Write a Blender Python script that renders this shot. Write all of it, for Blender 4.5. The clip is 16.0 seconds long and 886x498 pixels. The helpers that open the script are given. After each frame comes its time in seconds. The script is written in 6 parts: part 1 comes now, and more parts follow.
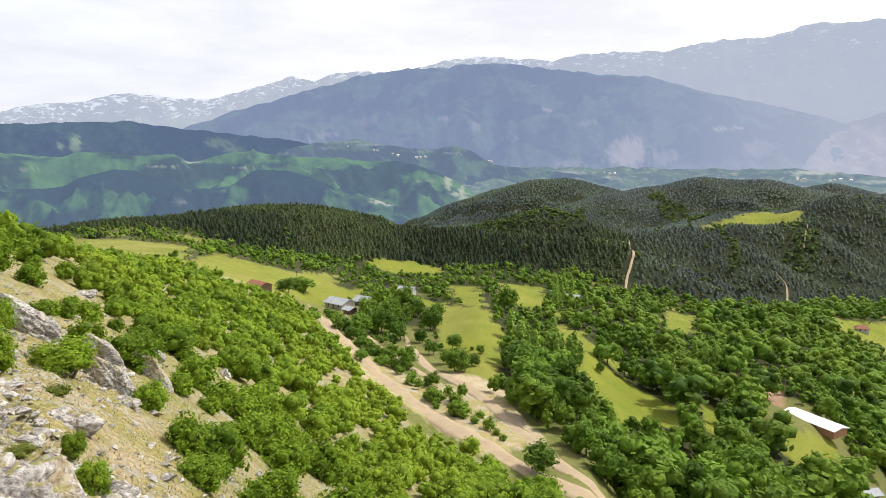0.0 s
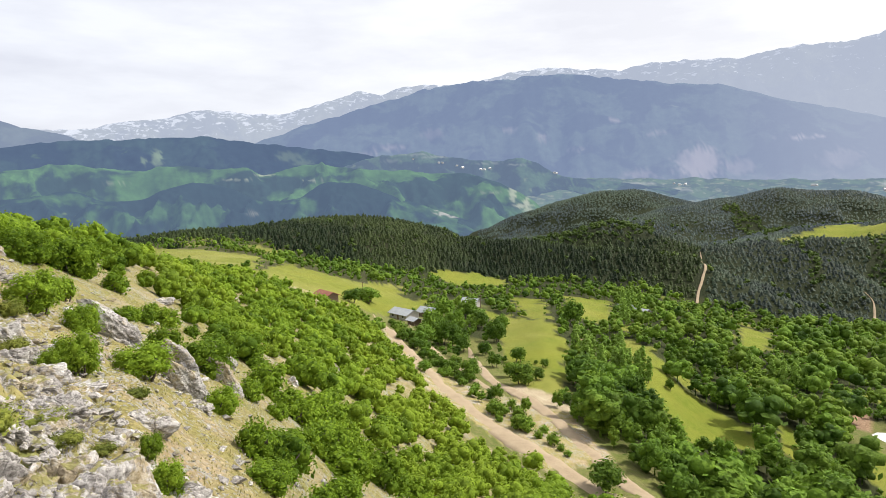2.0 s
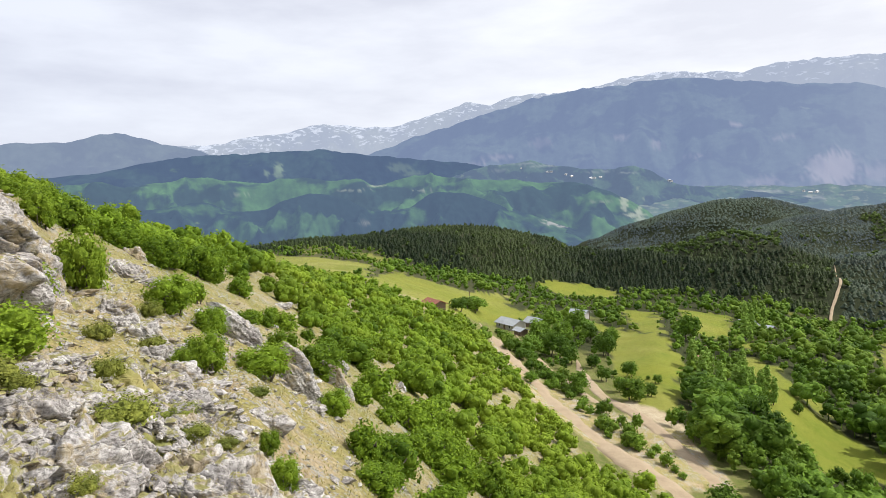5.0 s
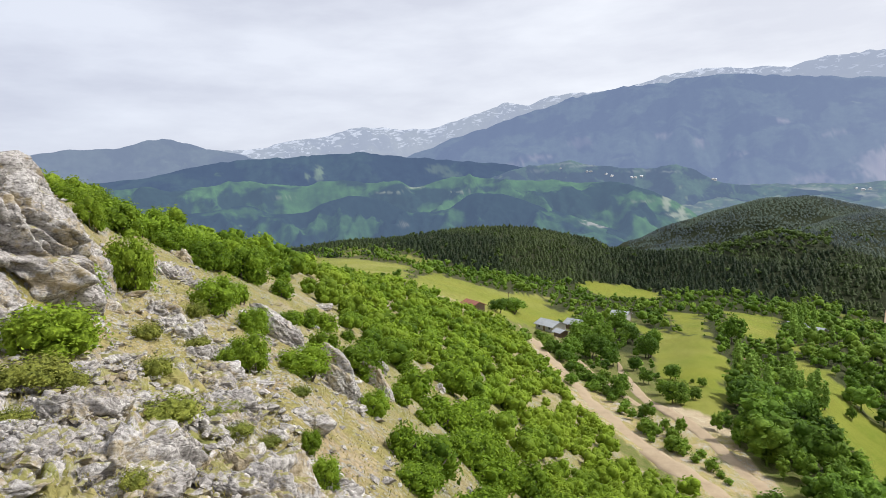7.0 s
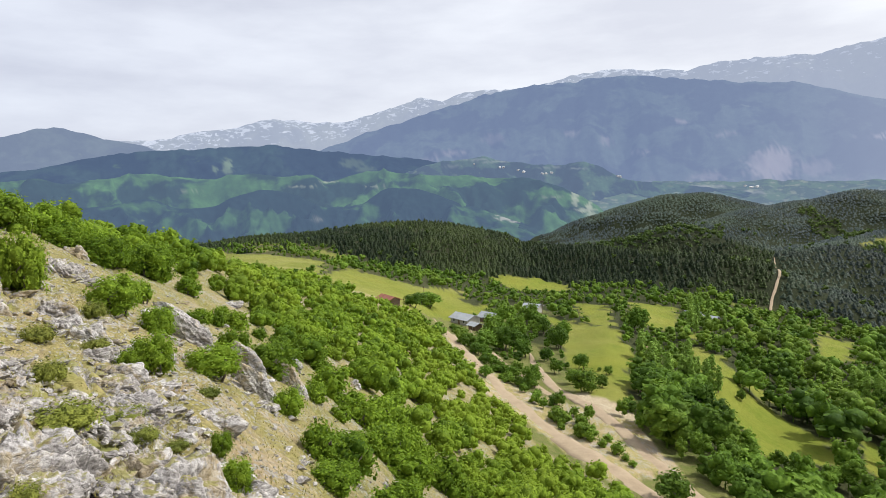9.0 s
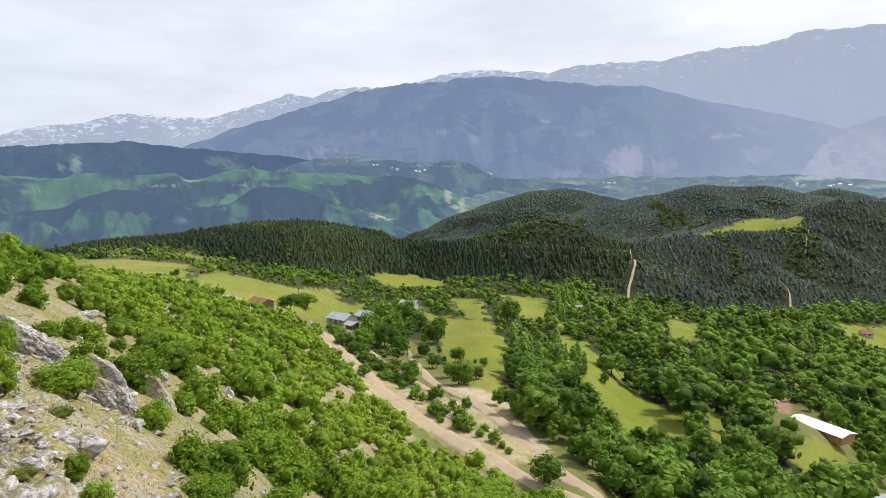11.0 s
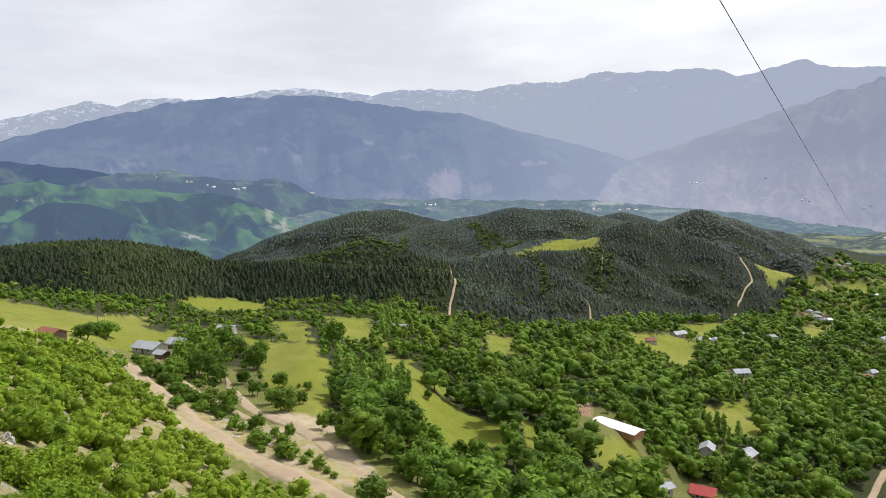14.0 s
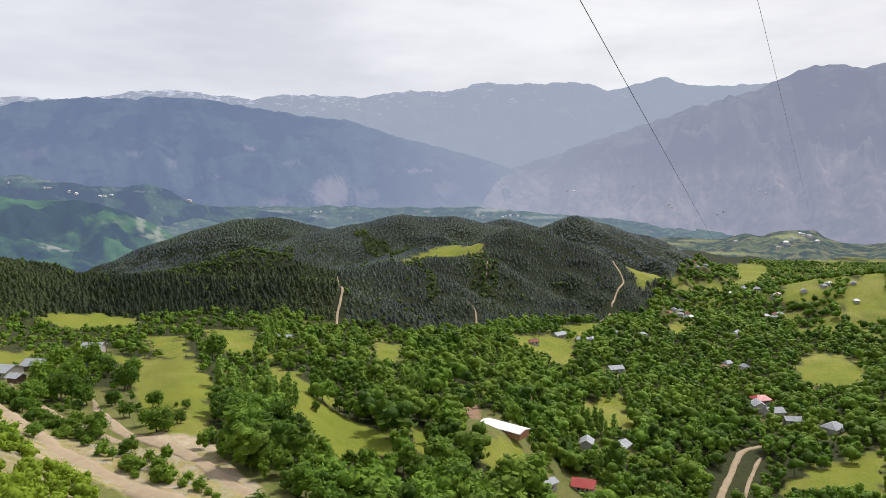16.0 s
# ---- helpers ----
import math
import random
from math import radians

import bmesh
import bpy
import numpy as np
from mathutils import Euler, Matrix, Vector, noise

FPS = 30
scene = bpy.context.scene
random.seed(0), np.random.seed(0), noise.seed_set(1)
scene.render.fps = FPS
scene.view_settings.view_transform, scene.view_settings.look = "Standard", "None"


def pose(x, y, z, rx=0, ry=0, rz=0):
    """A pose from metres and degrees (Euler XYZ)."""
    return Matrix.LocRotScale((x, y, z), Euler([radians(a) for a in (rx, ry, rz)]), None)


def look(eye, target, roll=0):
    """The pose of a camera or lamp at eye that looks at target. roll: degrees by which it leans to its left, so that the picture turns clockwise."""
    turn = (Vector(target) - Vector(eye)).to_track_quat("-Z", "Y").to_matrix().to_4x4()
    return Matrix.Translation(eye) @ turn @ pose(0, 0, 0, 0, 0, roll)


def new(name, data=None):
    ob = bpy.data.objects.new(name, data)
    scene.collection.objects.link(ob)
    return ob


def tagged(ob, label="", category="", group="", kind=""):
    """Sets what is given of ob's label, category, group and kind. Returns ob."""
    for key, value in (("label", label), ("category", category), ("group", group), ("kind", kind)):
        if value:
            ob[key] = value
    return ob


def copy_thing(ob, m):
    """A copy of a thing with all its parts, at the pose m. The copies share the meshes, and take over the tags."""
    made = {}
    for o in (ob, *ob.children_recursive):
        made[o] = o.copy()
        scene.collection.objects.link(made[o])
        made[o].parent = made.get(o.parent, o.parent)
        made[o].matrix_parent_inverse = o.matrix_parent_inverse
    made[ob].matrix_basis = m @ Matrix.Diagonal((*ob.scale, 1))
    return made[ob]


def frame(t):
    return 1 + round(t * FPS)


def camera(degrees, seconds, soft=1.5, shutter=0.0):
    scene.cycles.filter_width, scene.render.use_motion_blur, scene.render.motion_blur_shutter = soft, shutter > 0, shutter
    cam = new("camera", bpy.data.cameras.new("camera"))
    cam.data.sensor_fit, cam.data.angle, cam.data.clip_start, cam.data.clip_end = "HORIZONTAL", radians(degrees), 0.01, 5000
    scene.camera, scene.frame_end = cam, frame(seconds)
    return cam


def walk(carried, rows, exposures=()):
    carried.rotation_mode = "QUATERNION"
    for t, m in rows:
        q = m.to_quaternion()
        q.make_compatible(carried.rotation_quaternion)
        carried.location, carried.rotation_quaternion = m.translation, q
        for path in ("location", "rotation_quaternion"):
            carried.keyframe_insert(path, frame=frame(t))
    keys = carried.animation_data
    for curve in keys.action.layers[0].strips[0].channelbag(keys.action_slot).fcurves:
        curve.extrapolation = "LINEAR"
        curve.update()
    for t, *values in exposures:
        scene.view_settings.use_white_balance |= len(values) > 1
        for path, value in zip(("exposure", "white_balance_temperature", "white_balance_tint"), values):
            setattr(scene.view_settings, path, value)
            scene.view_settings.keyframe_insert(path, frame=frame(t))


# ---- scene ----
cam = camera(69.06, 16.0, soft=0.35)
walk(cam, [
    (0, pose(0.02, 0.03, 0, 81.95, 0.91, 3.32)), (0.5, pose(0.02, 0.03, 0, 82.16, 0.80, 4.56)), (1, pose(0.02, 0.03, 0, 82.46, 0.88, 5.78)),
    (1.5, pose(0.02, 0.03, 0, 82.76, 0.84, 7.73)), (2, pose(0.02, 0.03, 0, 83.10, 1.29, 9.01)), (2.5, pose(0.02, 0.03, 0, 83.37, 1.71, 10.88)),
    (3, pose(0.02, 0.03, 0, 83.33, 1.82, 12.23)), (3.5, pose(0.02, 0.03, 0, 83.68, 1.71, 13.71)), (4, pose(0.02, 0.03, 0, 83.76, 1.36, 15.29)),
    (4.5, pose(0.02, 0.03, 0, 84.06, 1.82, 16.67)), (4.7, pose(0.02, 0.03, 0, 84.12, 1.84, 17.43)), (6.8, pose(0.02, 0.03, 0, 84.60, 2.33, 21.94)),
    (7, pose(0.02, 0.03, 0, 84.44, 2.43, 21.93)), (7.5, pose(0.02, 0.03, 0, 84.89, 2.13, 22.21)), (8, pose(0.02, 0.03, 0, 84.46, 2.25, 21.26)),
    (8.5, pose(0.02, 0.03, 0, 84.15, 2.39, 18.62)), (8.7, pose(0.02, 0.03, 0, 83.93, 2.2, 16.8)), (10.8, pose(0.02, 0.03, 0, 83.31, 2.02, 4.73)), (11, pose(0.02, 0.03, 0, 83.11, 2.10, 3.26)),
    (11.5, pose(0.02, 0.03, 0, 83.08, 2.75, 0.35)), (12, pose(0.02, 0.03, 0, 83.20, 2.61, -1.75)), (12.5, pose(0.02, 0.03, 0, 83.02, 2.07, -2.72)),
    (13, pose(0.02, 0.03, 0, 83.25, 1.95, -4.87)), (13.5, pose(0.02, 0.03, 0, 83.62, 2.19, -7.06)), (13.9, pose(0.02, 0.03, 0, 84.51, 0.99, -11.37)),
    (14, pose(0.02, 0.03, 0, 84.52, 0.81, -12.23)), (14.5, pose(0.02, 0.03, 0, 84.67, 0.71, -14.35)), (15, pose(0.02, 0.03, 0, 84.89, 0.42, -15.88)),
    (15.5, pose(0.02, 0.03, 0, 85.49, 0.20, -19.21)), (16, pose(0.02, 0.03, 0, 85.02, 0.71, -22.28)),
], exposures=((0, 0.05, 6450, 10), (2, 0.03, 6400, 10), (4.7, -0.02, 6250, 10.5), (7, -0.17, 6150, 10.5), (8.7, -0.18, 6150, 10.5), (11, -0.12, 6100, 10), (13, -0.14, 6200, 10.5), (16, -0.35, 6250, 12)))

# ---- daylight: bright thin overcast with a veiled sun ----
SUN_AZ, SUN_EL = 62.0, 47.0
world = bpy.data.worlds.new("sky")
scene.world = world
world.use_nodes = True
wt = world.node_tree
wt.nodes.clear()


def node(tree, kind, ins=(), operation="", attribute_name="", feature=""):
    """A node with its inputs set; an input given as a socket is linked."""
    n = tree.nodes.new(kind)
    if operation:
        n.operation = operation
    if attribute_name:
        n.attribute_name = attribute_name
    if feature:
        n.feature = feature
    for k, v in dict(ins).items():
        if isinstance(v, bpy.types.NodeSocket):
            tree.links.new(v, n.inputs[k])
        else:
            n.inputs[k].default_value = v
    return n


def ramp(tree, fac, stops):
    n = tree.nodes.new("ShaderNodeValToRGB")
    tree.links.new(fac, n.inputs[0])
    while len(n.color_ramp.elements) < len(stops):
        n.color_ramp.elements.new(0.5)
    for e, (p, c) in zip(n.color_ramp.elements, stops):
        e.position = p
        e.color = (*c, 1) if len(c) == 3 else c
    return n.outputs[0]


def mix(tree, fac, a, b, blend="MIX"):
    n = tree.nodes.new("ShaderNodeMix")
    n.data_type, n.blend_type = "RGBA", blend
    for i, v in ((0, fac), (6, a), (7, b)):
        if isinstance(v, bpy.types.NodeSocket):
            tree.links.new(v, n.inputs[i])
        elif i:
            n.inputs[i].default_value = (*v, 1)
        else:
            n.inputs[i].default_value = v
    return n.outputs[2]


sky = node(wt, "ShaderNodeTexSky")
sky.sky_type, sky.sun_disc, sky.sun_elevation, sky.sun_rotation = "NISHITA", False, radians(SUN_EL), radians(SUN_AZ)
coord = node(wt, "ShaderNodeTexCoord")
spread = node(wt, "ShaderNodeMapping", {"Vector": coord.outputs["Generated"], "Scale": (2.2, 2.2, 9.0)})
puff = node(wt, "ShaderNodeTexNoise", {"Vector": spread.outputs[0], "Scale": 1.3, "Detail": 6.0, "Roughness": 0.55})
split = node(wt, "ShaderNodeSeparateXYZ", {"Vector": coord.outputs["Generated"]})
toward = node(wt, "ShaderNodeMapRange", {"Value": split.outputs[0], "From Min": -0.8, "From Max": 0.9})
veil = mix(wt, toward.outputs[0], (0.87, 0.885, 0.96), (1.2, 1.17, 1.14))
thin = ramp(wt, puff.outputs[0], ((0.36, (0.90, 0.90, 0.92)), (0.62, (1.12, 1.12, 1.10))))
cloud = mix(wt, 1.0, veil, thin, "MULTIPLY")
clear = node(wt, "ShaderNodeVectorMath", {0: sky.outputs[0], 1: (0.1, 0.1, 0.1)}, operation="MULTIPLY")
whole = mix(wt, 0.9, clear.outputs[0], cloud)
back = node(wt, "ShaderNodeBackground", {"Color": whole, "Strength": 1.0})
wout = node(wt, "ShaderNodeOutputWorld", {"Surface": back.outputs[0]})

sun = new("sun", bpy.data.lights.new("sun", "SUN"))
sun.data.energy, sun.data.angle, sun.data.color = 5.0, radians(2.5), (1.0, 0.94, 0.84)
_a, _e = radians(SUN_AZ), radians(SUN_EL)
sun.matrix_world = look((math.sin(_a) * math.cos(_e) * 900, math.cos(_a) * math.cos(_e) * 900, math.sin(_e) * 900), (0, 0, 0))
# ---- materials ----
def material(name):
    m = bpy.data.materials.new(name)
    m.use_nodes = True
    t = m.node_tree
    t.nodes.clear()
    out = t.nodes.new("ShaderNodeOutputMaterial")
    return m, t, out


def noise_at(t, scale, detail=5.0, rough=0.6, vec=None, dist=0.0):
    if vec is None:
        vec = node(t, "ShaderNodeNewGeometry").outputs["Position"]
    return node(t, "ShaderNodeTexNoise", {"Vector": vec, "Scale": scale, "Detail": detail, "Roughness": rough, "Distortion": dist}).outputs[0]


def bump(t, height, strength, distance):
    return node(t, "ShaderNodeBump", {"Height": height, "Strength": strength, "Distance": distance}).outputs[0]


def plain(name, a, b, scale, rough=0.8, bumps=0.3, metallic=0.0, detail=6.0, dist=0.03):
    """A surface whose colour wanders between a and b, with fine relief."""
    m, t, out = material(name)
    big = noise_at(t, scale, detail)
    fine = noise_at(t, scale * 9, 3.0)
    col = mix(t, ramp(t, big, ((0.3, (0, 0, 0)), (0.7, (1, 1, 1)))), a, b)
    col = mix(t, 0.35, col, ramp(t, fine, ((0.25, tuple(0.6 * v for v in a)), (0.75, b))))
    p = node(t, "ShaderNodeBsdfPrincipled", {"Base Color": col, "Roughness": rough, "Metallic": metallic,
                                             "Normal": bump(t, fine, bumps, dist)})
    t.links.new(p.outputs[0], out.inputs[0])
    return m


def leaves(name, dark, light, through_light=0.2, yellow=(0.16, 0.2, 0.03), grain=3.0, stand=0.035, speck=0.3, relief=0.8):
    """Foliage: each leaf clump and each plant a little different; some light passes through."""
    m, t, out = material(name)
    geo = node(t, "ShaderNodeNewGeometry")
    info = node(t, "ShaderNodeObjectInfo")
    tint = node(t, "ShaderNodeAttribute", attribute_name="tint")
    who = node(t, "ShaderNodeMath", {0: info.outputs["Random"], 1: tint.outputs["Fac"]}, operation="ADD")
    who = node(t, "ShaderNodeMath", {0: who.outputs[0]}, operation="FRACT")
    island = node(t, "ShaderNodeMath", {0: geo.outputs["Random Per Island"], 1: speck}, operation="MULTIPLY")
    part_ = node(t, "ShaderNodeMath", {0: who.outputs[0], 1: 1.0 - speck}, operation="MULTIPLY")
    f = node(t, "ShaderNodeMath", {0: island.outputs[0], 1: part_.outputs[0]}, operation="ADD")
    col = mix(t, f.outputs[0], dark, light)
    patch = ramp(t, noise_at(t, stand, 3.0), ((0.44, (0, 0, 0)), (0.62, (0.65, 0.65, 0.65))))
    col = mix(t, patch, col, yellow)
    spray = noise_at(t, grain, 4.0, 0.7)
    # leaf grain; its dark end also paints the shaded gaps between clumps
    col = mix(t, 1.0, col, ramp(t, spray, ((0.34, (0.6, 0.65, 0.6)), (0.64, (1.3, 1.25, 1.15)))), "MULTIPLY")
    d = node(t, "ShaderNodeBsdfPrincipled", {"Base Color": col, "Roughness": 0.6, "Specular IOR Level": 0.1, "Normal": bump(t, spray, relief, 0.7 / grain)})
    tr = node(t, "ShaderNodeBsdfTranslucent", {"Color": mix(t, 0.5, col, light)})
    s = node(t, "ShaderNodeMixShader", {0: through_light, 1: d.outputs[0], 2: tr.outputs[0]})
    t.links.new(s.outputs[0], out.inputs[0])
    return m


LEAF_BUSH = leaves("hazel_leaves", (0.045, 0.095, 0.007), (0.26, 0.39, 0.03), 0.28, yellow=(0.28, 0.37, 0.035), grain=5.0, speck=0.5)
LEAF_JUNIPER = leaves("juniper_sprays", (0.07, 0.1, 0.018), (0.24, 0.28, 0.05), 0.15, yellow=(0.28, 0.28, 0.06))
LEAF_TREE = leaves("broad_leaves", (0.027, 0.064, 0.009), (0.18, 0.31, 0.034), 0.27, yellow=(0.21, 0.3, 0.035), grain=1.8)
LEAF_POPLAR = leaves("poplar_leaves", (0.15, 0.25, 0.04), (0.3, 0.45, 0.08), 0.28, yellow=(0.24, 0.36, 0.07))
# hill and spur needles carry painted haze: bluer and paler than the front hill
LEAF_HILL_HAZE = leaves("hill_haze_needles", (0.045, 0.061, 0.072), (0.07, 0.092, 0.098), 0.1, yellow=(0.095, 0.13, 0.085), grain=0.35, stand=0.009, speck=0.1, relief=0.15)
LEAF_MID_HAZE = leaves("mid_haze_needles", (0.021, 0.031, 0.029), (0.04, 0.056, 0.049), 0.1, yellow=(0.068, 0.094, 0.052), grain=0.5, stand=0.013, speck=0.1, relief=0.2)
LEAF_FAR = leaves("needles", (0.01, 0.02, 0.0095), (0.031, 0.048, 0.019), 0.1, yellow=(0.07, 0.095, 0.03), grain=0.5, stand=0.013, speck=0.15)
LEAF_GULLY = leaves("gully_leaves", (0.035, 0.06, 0.016), (0.11, 0.17, 0.04), 0.2, yellow=(0.12, 0.17, 0.04), grain=0.8, stand=0.02)
BARK = plain("bark", (0.06, 0.05, 0.04), (0.15, 0.12, 0.09), 3.0, 0.9, 0.6)


def limestone(t, pos):
    """Grey limestone broken by dipping joints, with pale weathered faces, dark clefts and ochre lichen: its colour and relief."""
    sway = node(t, "ShaderNodeTexNoise", {"Vector": pos, "Scale": 1.1, "Detail": 4.0, "Roughness": 0.6}).outputs["Color"]
    sway = node(t, "ShaderNodeVectorMath", {0: sway, 1: (0.3, 0.3, 0.3)}, operation="MULTIPLY").outputs[0]
    bent = node(t, "ShaderNodeVectorMath", {0: pos, 1: sway}, operation="ADD").outputs[0]
    dip = node(t, "ShaderNodeMapping", {"Vector": bent, "Rotation": (0.5, 0.35, 0.57), "Scale": (0.45, 1.0, 1.25)}).outputs[0]
    big = noise_at(t, 0.45, 5.0, 0.6, pos, 0.5)
    fine = noise_at(t, 9.0, 8.0, 0.72, dip, 0.1)
    pits = noise_at(t, 3.6, 7.0, 0.72, dip, 0.3)
    blocks = node(t, "ShaderNodeTexVoronoi", {"Vector": dip, "Scale": 1.9, "Randomness": 1.0})
    tone = node(t, "ShaderNodeSeparateXYZ", {"Vector": blocks.outputs["Color"]}).outputs[0]
    joint = node(t, "ShaderNodeTexVoronoi", {"Vector": dip, "Scale": 1.9, "Randomness": 1.0}, feature="DISTANCE_TO_EDGE").outputs[0]
    joint = ramp(t, joint, ((0.0, (0, 0, 0)), (0.06, (1, 1, 1))))
    col = ramp(t, big, ((0.32, (0.285, 0.265, 0.247)), (0.5, (0.4, 0.378, 0.358)), (0.68, (0.52, 0.5, 0.48))))
    col = mix(t, 1.0, col, ramp(t, tone, ((0.0, (0.78, 0.77, 0.77)), (1.0, (1.12, 1.12, 1.12)))), "MULTIPLY")
    col = mix(t, 1.0, col, ramp(t, fine, ((0.36, (0.36, 0.34, 0.33)), (0.5, (1, 1, 1)), (0.63, (1.45, 1.45, 1.45)))), "MULTIPLY")
    col = mix(t, ramp(t, pits, ((0.35, (0.9, 0.9, 0.9)), (0.46, (0, 0, 0)))), col, (0.1, 0.088, 0.078))
    lich = ramp(t, noise_at(t, 0.8, 6.0, 0.75, pos), ((0.51, (0, 0, 0)), (0.59, (0.6, 0.6, 0.6))))
    col = mix(t, lich, col, (0.33, 0.25, 0.11))
    h = mix(t, 0.15, mix(t, 0.6, fine, pits), joint)
    return col, h


def rock_material(name):
    m, t, out = material(name)
    pos = node(t, "ShaderNodeNewGeometry").outputs["Position"]
    col, h = limestone(t, pos)
    up = node(t, "ShaderNodeSeparateXYZ", {"Vector": node(t, "ShaderNodeNewGeometry").outputs["Normal"]}).outputs[2]
    turf = node(t, "ShaderNodeMath", {0: up, 1: noise_at(t, 1.6, 5.0, 0.7, pos)}, operation="MULTIPLY").outputs[0]
    col = mix(t, ramp(t, turf, ((0.44, (0, 0, 0)), (0.5, (0.85, 0.85, 0.85)))), col, mix(t, noise_at(t, 5.0, 3.0, 0.6, pos), (0.13, 0.15, 0.035), (0.36, 0.31, 0.12)))
    p = node(t, "ShaderNodeBsdfPrincipled", {"Base Color": col, "Roughness": 0.92, "Specular IOR Level": 0.15, "Normal": bump(t, h, 1.0, 0.12)})
    t.links.new(p.outputs[0], out.inputs[0])
    return m


ROCK = rock_material("limestone")


def ground_material():
    m, t, out = material("hillside")
    pos = node(t, "ShaderNodeNewGeometry").outputs["Position"]
    at = {k: node(t, "ShaderNodeAttribute", attribute_name=k).outputs["Fac"] for k in ("field", "rock", "dry", "soil", "wood", "sand")}
    n1, n2, n3 = noise_at(t, 0.06, 5.0, 0.6, pos), noise_at(t, 0.7, 6.0, 0.65, pos), noise_at(t, 6.0, 6.0, 0.7, pos)
    wide = ramp(t, n1, ((0.35, (0, 0, 0)), (0.65, (1, 1, 1))))
    mid = ramp(t, n2, ((0.35, (0, 0, 0)), (0.65, (1, 1, 1))))
    fine = ramp(t, n3, ((0.3, (0.42, 0.42, 0.42)), (0.7, (1.35, 1.35, 1.35))))
    grass = mix(t, wide, (0.11, 0.15, 0.03), (0.17, 0.18, 0.045))
    grass = mix(t, mid, grass, (0.19, 0.18, 0.07))
    meadow = mix(t, wide, (0.138, 0.182, 0.019), (0.215, 0.225, 0.033))
    meadow = mix(t, mix(t, 0.5, (0, 0, 0), mid), meadow, (0.23, 0.24, 0.04))
    straw = noise_at(t, 0.018, 4.0, 0.6, pos, 0.6)
    meadow = mix(t, ramp(t, straw, ((0.48, (0, 0, 0)), (0.66, (0.5, 0.5, 0.5)))), meadow, (0.3, 0.28, 0.09))
    dryg = mix(t, wide, (0.3, 0.26, 0.085), (0.23, 0.22, 0.06))
    dryg = mix(t, mid, dryg, (0.39, 0.32, 0.145))
    bare = noise_at(t, 0.22, 6.0, 0.7, pos, 0.8)
    dryg = mix(t, ramp(t, bare, ((0.5, (0, 0, 0)), (0.6, (0.85, 0.85, 0.85)))), dryg, mix(t, mid, (0.4, 0.29, 0.18), (0.5, 0.4, 0.27)))
    chips = node(t, "ShaderNodeTexVoronoi", {"Vector": node(t, "ShaderNodeMapping", {"Vector": pos, "Scale": (1.0, 1.0, 0.6)}).outputs[0], "Scale": 5.5, "Randomness": 1.0}).outputs["Distance"]
    lots = noise_at(t, 0.5, 5.0, 0.7, node(t, "ShaderNodeMapping", {"Vector": pos, "Location": (31, 7, 3)}).outputs[0])
    chip = node(t, "ShaderNodeMath", {0: lots, 1: node(t, "ShaderNodeMath", {0: chips, 1: 0.55}, operation="MULTIPLY").outputs[0]}, operation="SUBTRACT").outputs[0]
    dryg = mix(t, ramp(t, chip, ((0.29, (0, 0, 0)), (0.33, (0.9, 0.9, 0.9)))), dryg, (0.42, 0.405, 0.38))
    soil = mix(t, mid, (0.25, 0.15, 0.095), (0.36, 0.25, 0.165))
    # forest-floor litter, its colour also darkened for the shade under trees
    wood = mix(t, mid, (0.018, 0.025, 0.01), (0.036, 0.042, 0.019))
    stone, relief = limestone(t, pos)
    moss = noise_at(t, 0.55, 6.0, 0.75, node(t, "ShaderNodeMapping", {"Vector": pos, "Location": (12, 70, 5)}).outputs[0], 0.5)
    stone = mix(t, ramp(t, moss, ((0.46, (0, 0, 0)), (0.53, (0.95, 0.95, 0.95)))), stone, mix(t, mid, (0.2, 0.22, 0.05), (0.33, 0.28, 0.11)))
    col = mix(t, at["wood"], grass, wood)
    col = mix(t, at["field"], col, meadow)
    col = mix(t, at["dry"], col, dryg)
    col = mix(t, at["soil"], col, soil)
    col = mix(t, at["sand"], col, mix(t, mid, (0.4, 0.32, 0.21), (0.5, 0.42, 0.29)))
    col = mix(t, 1.0, col, fine, "MULTIPLY")
    speck = noise_at(t, 3.2, 4.0, 0.7, pos)
    n2 = node(t, "ShaderNodeMath", {0: n2, 1: node(t, "ShaderNodeMath", {0: speck, 1: 0.5}, operation="SUBTRACT").outputs[0]}, operation="ADD").outputs[0]
    edge = node(t, "ShaderNodeMath", {0: at["rock"], 1: node(t, "ShaderNodeMath", {0: n2, 1: 0.5}, operation="SUBTRACT").outputs[0]}, operation="ADD")
    rk = ramp(t, edge.outputs[0], ((0.45, (0, 0, 0)), (0.55, (1, 1, 1))))
    col = mix(t, rk, col, stone)
    p = node(t, "ShaderNodeBsdfPrincipled", {"Base Color": col, "Roughness": 0.95, "Specular IOR Level": 0.1, "Normal": bump(t, mix(t, rk, n3, relief), 0.9, 0.13)})
    t.links.new(p.outputs[0], out.inputs[0])
    return m


GROUND = ground_material()
ROAD = plain("packed_earth", (0.29, 0.215, 0.135), (0.41, 0.32, 0.21), 0.5, 0.95, 0.6)


